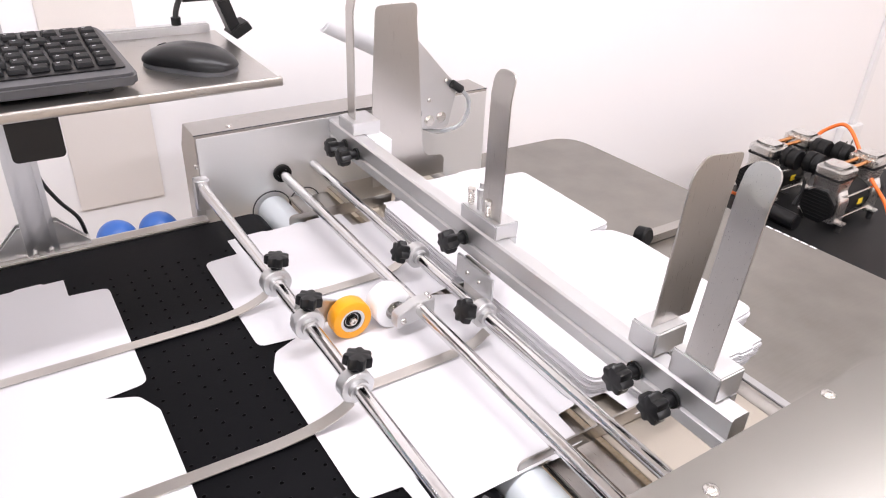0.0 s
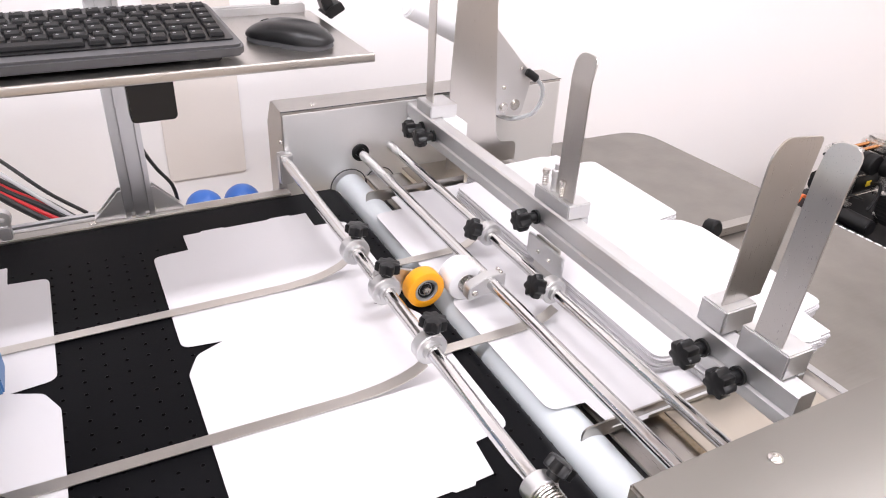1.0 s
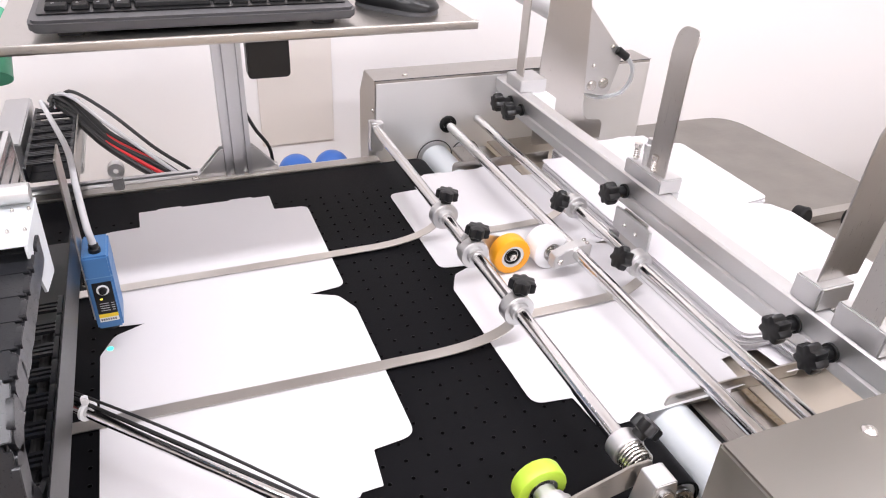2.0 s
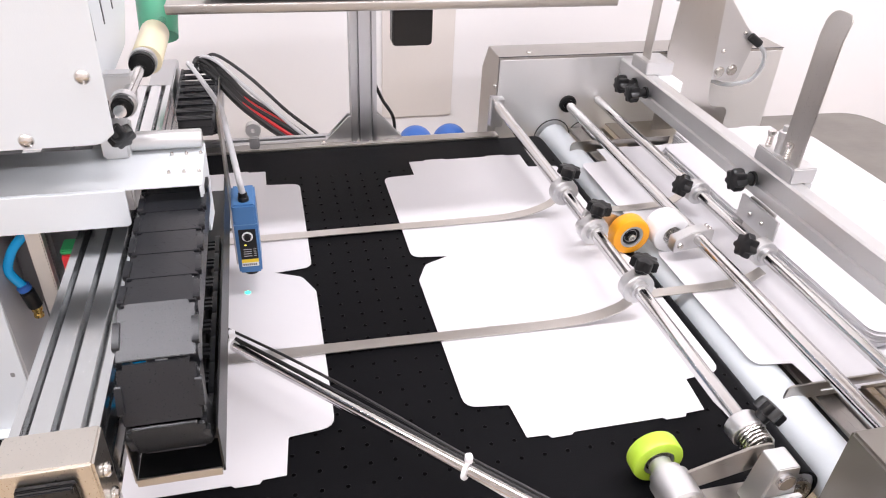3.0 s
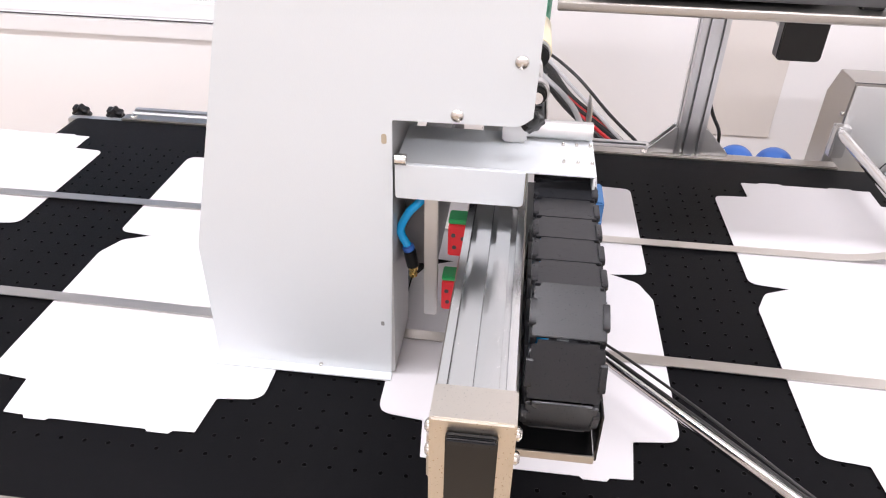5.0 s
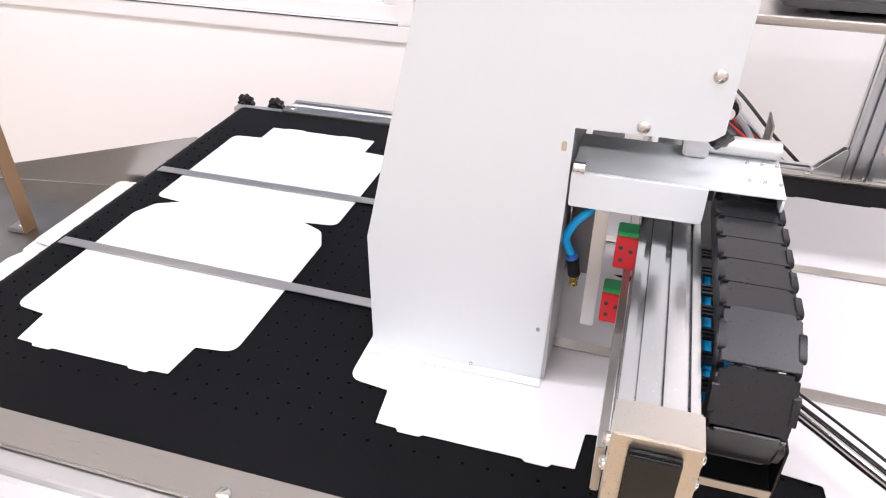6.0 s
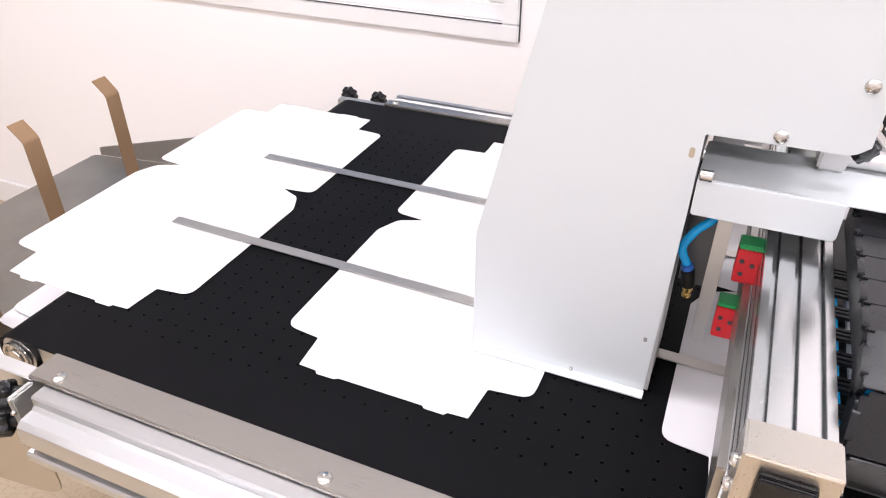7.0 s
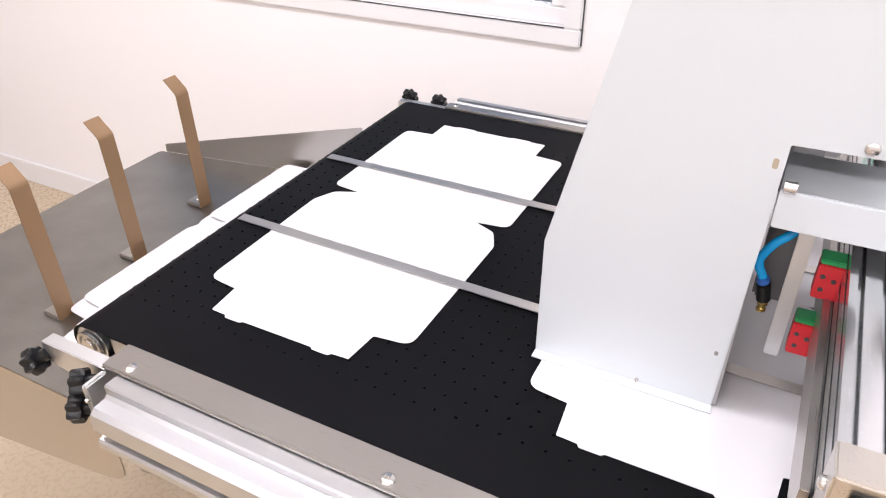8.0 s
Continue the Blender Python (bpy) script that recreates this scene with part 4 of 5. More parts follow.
def feeder():
    b, body = side_box("feeder_housing", 1.193, 1.262, 0.358, 0.928, 0.913, 0.02, -1)
    part("face_plate", box(B(), 0.360, 0.926, 1.1895, 1.1918, 0.70, 0.9085, 0.0008), FACE, b, "satin aluminium inner face plate")
    part("seam", box(B(), 0.3572, 0.928, 1.1915, 1.1935, 0.9125, 0.9136), DKTAG, body)
    for x in (0.42, 0.88):
        screw(body, (x, 1.212, 0.913), r=0.0055)
    screw(body, (0.357, 1.20, 0.858), (-1, 0, 0), 0.004)
    for x, z, r in ((0.474, 0.757, 0.036), (0.535, 0.757, 0.030)):
        part("roller_hole", lathe(B(), [(r, 0), (r, 0.001), (r - 0.002, 0.001), (r - 0.002, 0)], Matrix.Translation((x, 1.1893, z)) @ pose(0, 0, 0, 90), 28, True), DKTAG, b)
    nb, body = side_box("feeder_housing", 0.12, 0.329, 0.380, 1.15, 0.905, 0.02, 1)
    for x, y in ((0.508, 0.298), (0.697, 0.317), (0.47, 0.16)):
        screw(body, (x, y, 0.905), r=0.0068)
    screw(body, (0.380, 0.28, 0.852), (-1, 0, 0), 0.006)
    # three cross shafts
    for nm, x, z, y0, r in (("shaft", 0.357, 0.832, 0.340, 0.0085), ("shaft", 0.497, 0.8225, 0.330, 0.0085), ("shaft", 0.556, 0.828, 0.330, 0.0078)):
        t = thing("cross_shaft", "polished round steel cross shaft of the feeder", "shaft", (x, 0.75, z), "feeder cross shafts")
        part("bar", cyl(B(), (x, y0, z), (x, 1.189, z), r, 28, bevel=0.001), CHROME, t)
        if x == 0.497:
            part("bush", lathe(B(), [(0.016, 0), (0.016, 0.004), (0.0135, 0.005), (0.0135, 0.003), (0.009, 0.003), (0.009, 0)], Matrix.Translation((x, 1.1893, z)) @ pose(0, 0, 0, 90), 24, True), RUBBER, t, "black rubber bush")
        if x == 0.357:
            part("end_block", box(B(), 0.3455, 0.3685, 1.172, 1.1888, 0.7905, 0.845, 0.002), ALU_MAT, t)
            part("end_bracket", box(B(), 0.3455, 0.3595, 1.1889, 1.1925, 0.765, 0.845, 0.001), ALU_MAT, t)
    # clamping collars with hand knobs
    def collar(x, y, z, r, d, w=0.016, R=0.0195, knob=True):
        c = thing("shaft_collar", "silver clamping collar with a black hand knob", "collar", (x, y, z), "shaft collars")
        lathe_m = Matrix.Translation((x, y + w / 2, z)) @ pose(0, 0, 0, 90)
        part("ring", lathe(B(), [(r + 0.0002, 0), (R - 0.001, 0), (R, 0.001), (R, w - 0.001), (R - 0.001, w), (r + 0.0035, w), (r + 0.003, w + 0.006), (r + 0.0002, w + 0.006)], lathe_m, 32, True), ALU_MAT, c)
        if knob:
            d = Vector(d).normalized()
            star_knob(c, Vector((x, y, z)) + d * (R - 0.002), d, 0.0145, 0.010)
        return c
    for y in (0.856, 0.626):
        collar(0.357, y, 0.832, 0.0085, (0.16, 0.05, 1))
    c = collar(0.357, 0.752, 0.832, 0.0085, (0.16, 0.05, 1))
    # yellow press wheel on its swing arm
    part("swing_arm", prism(B(), rounded([(0.343, 0.820), (0.357, 0.851), (0.377, 0.845), (0.430, 0.824), (0.428, 0.803), (0.409, 0.801)], 0.008), "y", 0.7745, 0.7805, 0.0006), ALU_MAT, c, "silver swing arm")
    def wheel(x, y, z, R, w, tyre, label, hub=0.62):
        p = thing("press_wheel", label, "wheel", (x, y, z), "press wheels")
        m = Matrix.Translation((x, y + w / 2, z)) @ pose(0, 0, 0, 90)
        part("tyre", lathe(B(), [(R * hub, 0.0), (R - 0.003, 0), (R - 0.0008, 0.0012), (R, 0.003), (R, w - 0.003), (R - 0.0008, w - 0.0012), (R - 0.003, w), (R * hub, w)], m, 48, True), tyre, p)
        rim = part("rim", lathe(B(), [(0.0085, 0.001), (R * hub - 0.0002, 0.001), (R * hub - 0.0002, w - 0.0008), (0.0125, w - 0.0016), (0.0122, w - 0.004), (0.0085, w - 0.004)], m, 36, True), ALU_MAT, p, "turned aluminium rim")
        part("bearing", lathe(B(), [(0.003, 0.0), (0.0122, 0.0), (0.0122, w - 0.003), (0.0095, w - 0.0032), (0.009, w - 0.005), (0.0066, w - 0.005), (0.006, w - 0.003), (0.003, w - 0.003)], m, 28, True), RUBBER if tyre is YELLOW else SCREW, rim, "sealed ball bearing")
        part("axle_bolt", lathe(B(), [(0.0056, 0.0), (0.0056, w + 0.0015), (0.0046, w + 0.0025), (0.0022, w + 0.0026), (0.002, w + 0.001), (0.0005, w + 0.001)], m, 6 if tyre is YELLOW else 16), SCREW, rim)
        return p
    wheel(0.416, 0.761, BELT_Z + 0.0282, 0.0265, 0.022, YELLOW, "yellow urethane press wheel with a silver hub")
    # white roller on the middle shaft
    wheel(0.473, 0.762, BELT_Z + 0.0282, 0.0265, 0.034, POM, "white nylon press roller with a steel bearing", 0.5)
    k = thing("roller_clamp", "silver split clamp holding the white roller", "clamp", (0.49, 0.715, 0.83))
    part("arm", prism(B(), rounded([(0.462, 0.803), (0.462, 0.823), (0.476, 0.829), (0.490, 0.8345), (0.517, 0.8345), (0.517, 0.809), (0.488, 0.807)], 0.004), "y", 0.720, 0.736, 0.001), ALU_MAT, k)
    for y in (0.724, 0.732):
        screw(k, (0.511, y, 0.8345), r=0.003)
    screw(k, (0.471, 0.720, 0.814), (0, -1, 0), 0.0045)
    # collars on the rear shaft with their own strips
    for y in (0.832, 0.671):
        collar(0.556, y, 0.828, 0.0078, (-1, 0, 0.45), R=0.0175)
        yy = 0.862 if y > 0.7 else 0.658
        s = thing("hold_down_strip", "short springy steel strip under the rear shaft", "metal strip", (0.46, yy, 0.80), "short hold-down strips")
        part("blade", ribbon(B(), [(0.385, 0.7910), (0.44, 0.7910), (0.50, 0.7915), (0.535, 0.796), (0.555, 0.808)], yy - 0.0075, yy + 0.0075, 0.0012), STRIP, s)
    # near end of the front shaft: spring, bracket and lime wheel
    c = collar(0.357, 0.404, 0.832, 0.0085, (0.3, 0.1, 1), R=0.0165, knob=False)
    star_knob(c, (0.367, 0.402, 0.843), (0.75, 0.1, 0.8), 0.0135, 0.009)
    sp = [(0.357 + 0.0135 * math.cos(a), 0.396 - 0.0036 * a / (2 * math.pi), 0.832 + 0.0135 * math.sin(a)) for a in [2 * math.pi * i / 12 for i in range(60)]]
    part("spring", tube(B(), sp, 0.0014, 6, 1), SCREW, c, "coiled steel torsion spring")
    w = wheel(0.272, 0.406, BELT_Z + 0.0252, 0.0245, 0.018, LIME, "lime green press wheel on a steel arm", 0.60)
    part("hub_nose", lathe(B(), [(0.0105, 0), (0.0105, 0.010), (0.015, 0.011), (0.015, 0.016), (0.0185, 0.018), (0.0185, 0.046), (0.016, 0.048)], Matrix.Translation((0.272, 0.397, BELT_Z + 0.0252)) @ pose(0, 0, 0, 90), 28), ALU_MAT, w, "stepped aluminium hub")
    part("swing_arm", prism(B(), rounded([(0.267, 0.798), (0.267, 0.822), (0.342, 0.846), (0.363, 0.846), (0.363, 0.824), (0.345, 0.816)], 0.006), "y", 0.3715, 0.374, 0.0004), SS_X, w)
    blk = thing("shaft_bracket", "aluminium block carrying the end of the front shaft", "bracket", (0.357, 0.361, 0.79))
    part("block", prism(B(), rounded([(0.337, 0.791), (0.375, 0.791), (0.375, 0.807), (0.369, 0.846), (0.347, 0.846), (0.341, 0.807)], 0.003), "y", 0.345, 0.368, 0.001), ALU_MAT, blk)
    for z in (0.833, 0.806):
        screw(blk, (0.358, 0.345, z), (0, -1, 0), 0.005)
    part("foot", box(B(), 0.332, 0.379, 0.3395, 0.3445, 0.7905, 0.812, 0.001), ALU_MAT, blk)
    # rollers below the shafts
    for x, r, m, lb in ((0.474, 0.0285, ROLLW, "white plastic-covered feed roller"),):
        rr = thing("feed_roller", lb, "roller", (x, 0.76, 0.77), "feed rollers")
        part("tube", cyl(B(), (x, 0.338, BELT_Z - r - 0.0004), (x, 1.184, BELT_Z - r - 0.0004), r, 36, bevel=0.002), m, rr)
        part("journal", cyl(B(), (x, 0.333, BELT_Z - r - 0.0004), (x, 1.1885, BELT_Z - r - 0.0004), 0.009, 16), SCREW, rr)
    d = thing("feeder_deck", "steel feeder deck plate below the carton pile", "deck plate", (0.75, 0.76, 0.79))
    part("plate", box(B(), 0.580, 0.772, 0.333, 1.189, 0.776, 0.7785, 0.0006), mat("warm_steel_deck", (0.50, 0.455, 0.39), 0.4, 1, var=0.08, scale=40, bump=0.04), d)
    part("round_bar", cyl(B(), (0.790, 0.333, 0.765), (0.790, 1.188, 0.765), 0.015, 24), SS_Y, d)
    part("dark_slot", box(B(), 0.802, 0.8410, 0.333, 1.186, 0.715, 0.720), DKTAG, d)
    part("lip_plate", box(B(), 0.5045, 0.530, 0.345, 1.186, 0.771, 0.7755, 0.001), SS_Y, d, "narrow steel lip plate")
    part("lip_fold", box(B(), 0.5305, 0.5335, 0.345, 1.186, 0.753, 0.7785, 0.0008), SS_Y, d)
    part("slot_floor", box(B(), 0.534, 0.551, 0.333, 1.189, 0.723, 0.728), DKTAG, d)
    part("trough", box(B(), 0.5512, 0.5795, 0.333, 1.189, 0.764, 0.768), SS_Y, d)
    for p in ((0.60, 0.40), (0.60, 0.50), (0.60, 1.1)):
        screw(d, (p[0], p[1], 0.7785), r=0.005)
    # side guides with a rounded nose
    for y in (0.470, 1.074):
        g = thing("side_guide", "thin upright steel side guide with a rounded nose", "guide", (0.53, y, 0.80), "feeder side guides")
        part("blade", prism(B(), rounded([(0.462, 0.779), (0.650, 0.779), (0.650, 0.800), (0.462, 0.800)], [0.004, 0, 0, 0.010]), "y", y, y + 0.0025, 0.0005), SS_X, g)
    # gate blade that meters single sheets
    g = thing("gate", "small steel sheet-metering gate under the beam", "gate", (0.59, 0.72, 0.82))
    part("blade", box(B(), 0.583, 0.587, 0.70, 0.752, 0.808, 0.862, 0.0005), SS_Z, g)
    part("slide", box(B(), 0.5785, 0.5828, 0.685, 0.765, 0.826, 0.860, 0.0008), ALU_MAT, g)
    for y in (0.712, 0.738):
        screw(g, (0.5785, y, 0.843), (-1, 0, 0), 0.003)


feeder()


def feeder_beam():
    b = thing("feeder_beam", "long satin aluminium beam across the feeder", "beam", (0.59, 0.75, 0.88))
    part("bar", prism(B(), [(0.588, 0.862), (0.588, 0.876), (0.5915, 0.878), (0.5915, 0.8815), (0.588, 0.8835), (0.588, 0.9035), (0.5905, 0.906), (0.6095, 0.906), (0.612, 0.9035), (0.612, 0.862)], "y", 0.340, 1.188), ALU_MAT, b)
    for y in (1.122, 1.079, 0.764, 0.452, 0.404):
        star_knob(b, (0.588, y, 0.882), (-1, 0, 0), 0.0142, 0.024)
        part("washer", cyl(B(), (0.5845, y, 0.882), (0.588, y, 0.882), 0.010, 20), RUBBER, b)
    return b


feeder_beam()


def stop_plates():
    def saddle(p, y0, y1, x1=0.640, z1=0.927):
        part("saddle_block", box(B(), 0.589, x1, y0, y1, 0.9063, z1, 0.0015), ALU_MAT, p, "milled aluminium saddle block")
        part("jaw", box(B(), 0.6125, x1, y0, y1, 0.868, 0.9061, 0.0015), ALU_MAT, p)

    def bent(p, x, y0, y1, z0, z1, lean=0.0):
        """A tall sheet with rounded top corners, its tip bent back."""
        th = 0.0022
        n = 8
        pts = [(x, z0), (x + lean * 0.7, z1 - 0.03), (x + lean + 0.003, z1 - 0.012), (x + lean + 0.014, z1)]
        bm = B()
        prof = rounded([(y0, z0), (y1, z0), (y1, z1), (y0, z1)], [0, 0, 0.014, 0.014], 5)
        prism(bm, prof, "x", 0, th, 0.0003)
        bmesh.ops.subdivide_edges(bm, edges=[e for e in bm.edges if abs(e.verts[0].co.z - e.verts[1].co.z) > 0.05], cuts=10)
        for v in bm.verts:
            t = max(0.0, v.co.z - (z1 - 0.034)) / 0.034
            v.co.x += x + lean * (v.co.z - z0) / (z1 - z0) + 0.008 * t * t
        return part("plate", bm, SS_Z, p, "tall brushed steel sheet with a bent tip")

    # far corner: narrow stop plate and broad side plate
    p = thing("stop_plate", "narrow brushed steel stop plate on the feeder beam", "stop plate", (0.61, 1.13, 0.906), "feeder stop plates")
    saddle(p, 1.095, 1.15)
    bent(p, 0.601, 1.112, 1.138, 0.9273, 1.13)
    p = thing("stop_plate", "brushed steel stop plate with spring screws on its block", "stop plate", (0.61, 0.74, 0.906), "feeder stop plates")
    saddle(p, 0.700, 0.778, 0.625)
    bent(p, 0.598, 0.705, 0.743, 0.9273, 1.114, 0.000)
    for x, y in ((0.598, 0.768), (0.597, 0.728)):
        m = Matrix.Translation((x, y, 0.9271))
        part("spring_screw", lathe(B(), [(0.0035, 0)] + [(0.0048 if i % 2 else 0.0036, 0.002 + 0.0016 * i) for i in range(10)] + [(0.0055, 0.019), (0.0055, 0.023), (0.003, 0.024)], m, 16), SCREW, p)
    part("plunger", lathe(B(), [(0.0065, 0), (0.0065, 0.018), (0.0075, 0.019), (0.0075, 0.029), (0.0045, 0.030), (0.0042, 0.037), (0.001, 0.038)], Matrix.Translation((0.602, 0.7495, 0.9271)), 18), ALU_MAT, p)
    p = thing("stop_plate", "narrow brushed steel stop plate at the beam's end", "stop plate", (0.61, 0.39, 0.906), "feeder stop plates")
    saddle(p, 0.362, 0.418, 0.624, 0.935)
    bent(p, 0.592, 0.374, 0.406, 0.9353, 1.128, 0.014)
    # broad side plates, facing the pile
    p = thing("side_plate", "broad brushed steel side plate lining the carton pile", "side plate", (0.69, 1.12, 0.76), "pile side plates")
    pts = [(0.638, 0.792), (0.786, 0.792), (0.786, 0.822), (0.780, 0.829), (0.752, 0.832), (0.742, 0.842), (0.7385, 0.86), (0.722, 1.075), (0.722, 1.105), (0.645, 1.105), (0.638, 0.95)]
    bm = prism(B(), rounded(pts, [0, 0, 0.004, 0.004, 0.004, 0.006, 0.006, 0, 0.012, 0.012, 0]), "y", 1.120, 1.1222, 0.0003)
    part("plate", bm, SS_Z, p)
    part("block", box(B(), 0.6125, 0.645, 1.064, 1.119, 0.862, 0.9035, 0.002), POM, p, "white nylon clamp block")
    p = thing("side_plate", "broad brushed steel side plate leaning beside the pile", "side plate", (0.63, 0.45, 0.90), "pile side plates")
    pts = [(0.594, 0.935), (0.648, 0.935), (0.669, 1.106), (0.616, 1.112), (0.602, 1.096)]
    part("plate", prism(B(), rounded(pts, [0, 0, 0.006, 0.01, 0.01]), "y", 0.4485, 0.4507, 0.0003), SS_Z, p)
    part("block", box(B(), 0.589, 0.634, 0.437, 0.472, 0.9063, 0.935, 0.002), ALU_MAT, p)
    part("jaw", box(B(), 0.6125, 0.634, 0.437, 0.472, 0.868, 0.9061, 0.002), ALU_MAT, p)


stop_plates()


def sensor_bracket():
    p = thing("pile_sensor", "steel bracket with a tubular pile sensor and a clear-sleeved cable", "sensor bracket", (0.75, 1.16, 0.88))
    pts = [(0.690, 1.102), (0.727, 1.052), (0.804, 0.968), (0.828, 0.945), (0.826, 0.930), (0.812, 0.872), (0.806, 0.866), (0.756, 0.872), (0.750, 0.880), (0.755, 0.905), (0.690, 0.96)]
    pl = part("plate", prism(B(), rounded(pts, 0.004), "y", 1.150, 1.1525, 0.0004), ALU_MAT, p, "pale satin steel bracket plate")
    for x, z in ((0.770, 0.886), (0.795, 0.889)):
        part("nut", cyl(B(), (x, 1.1445, z), (x, 1.150, z), 0.0075, 6), SCREW, pl)
        part("washer", cyl(B(), (x, 1.1485, z), (x, 1.1499, z), 0.0105, 20), SCREW, pl)
    for x, z in ((0.768, 0.925), (0.803, 0.957)):
        screw(pl, (x, 1.150, z), (0, -1, 0), 0.004)
    part("cylinder", cyl(B(), (0.60, 1.215, 1.072), (0.70, 1.20, 1.02), 0.024, 28, bevel=0.004), POM, p, "pale round sensor housing")
    part("plug", cyl(B(), (0.812, 1.145, 0.952), (0.832, 1.14, 0.938), 0.0075, 16, bevel=0.001), RUBBER, p)
    part("cable", tube(B(), [(0.832, 1.14, 0.938), (0.845, 1.137, 0.92), (0.846, 1.137, 0.895), (0.832, 1.14, 0.872), (0.810, 1.148, 0.862), (0.792, 1.160, 0.858), (0.785, 1.19, 0.855)], 0.0042, 12), CLEARHOSE, p)
    part("core", tube(B(), [(0.832, 1.14, 0.938), (0.845, 1.137, 0.92), (0.846, 1.137, 0.895), (0.832, 1.14, 0.872), (0.810, 1.148, 0.862), (0.792, 1.160, 0.858)], 0.0016, 8), DKTAG, p)
    part("mount", box(B(), 0.70, 0.80, 1.153, 1.189, 0.873, 0.90, 0.002), ALU_MAT, p)


sensor_bracket()


def feed_table():
    t = thing("feed_table", "large worn steel table behind the feeder", "steel table", (1.1, 0.7, 0.74))
    pts = rounded([(0.856, 0.10), (1.29, 0.10), (1.225, 1.255), (0.856, 1.262)], [0, 0.05, 0.07, 0], 8)
    part("top", prism(B(), pts, "z", 0.7375, 0.7405, 0.0006), TABLE, t, "smudged grey steel sheet top")
    part("rim", prism(B(), [(0.93, 0.12), (1.27, 0.12), (1.205, 1.20), (0.93, 1.20)], "z", 0.70, 0.737), SS_X, t)
    for x, y in ((1.02, 0.16), (1.24, 0.16), (1.02, 1.15), (1.17, 1.15)):
        part("leg", box(B(), x - 0.02, x + 0.02, y - 0.02, y + 0.02, 0, 0.70, 0.002), ALU, t)
    part("slot_rail", box(B(), 0.8415, 0.8555, 0.333, 1.18, 0.72, 0.745, 0.001), ALU, t)
    for k in range(7):
        part("edge_chip", box(B(), 1.2480 + 0.0010 * k, 1.2520 + 0.0010 * k, 0.74 - 0.017 * k, 0.752 - 0.017 * k, 0.7407, 0.7415), WTAG, t)
    tag = thing("red_tag", "small red plastic tag at the table's edge", "tag", (1.245, 0.77, 0.741))
    part("flag", prism(B(), [(1.236, 0.765), (1.258, 0.782), (1.244, 0.756)], "z", 0.7408, 0.7425), RED, tag)
    # pusher behind the pile
    p = thing("back_stop", "black hand wheels on a steel back stop behind the pile", "back stop", (1.0, 0.80, 0.745))
    part("rail", prism(B(), rounded([(0.99, 0.742), (1.17, 0.742), (1.17, 0.757), (0.99, 0.757)], 0.003), "y", 0.792, 0.812), SS_X, p)
    for x, y, z in ((0.978, 0.80, 0.764), (1.045, 0.758, 0.768)):
        part("hand_wheel", lathe(B(), [(0.012, 0), (0.016, 0.002), (0.016, 0.020), (0.012, 0.023), (0.004, 0.023)], Matrix.Translation((x, y, z)) @ pose(0, 0, 0, 75, 30), 18), RUBBER, p)


feed_table()


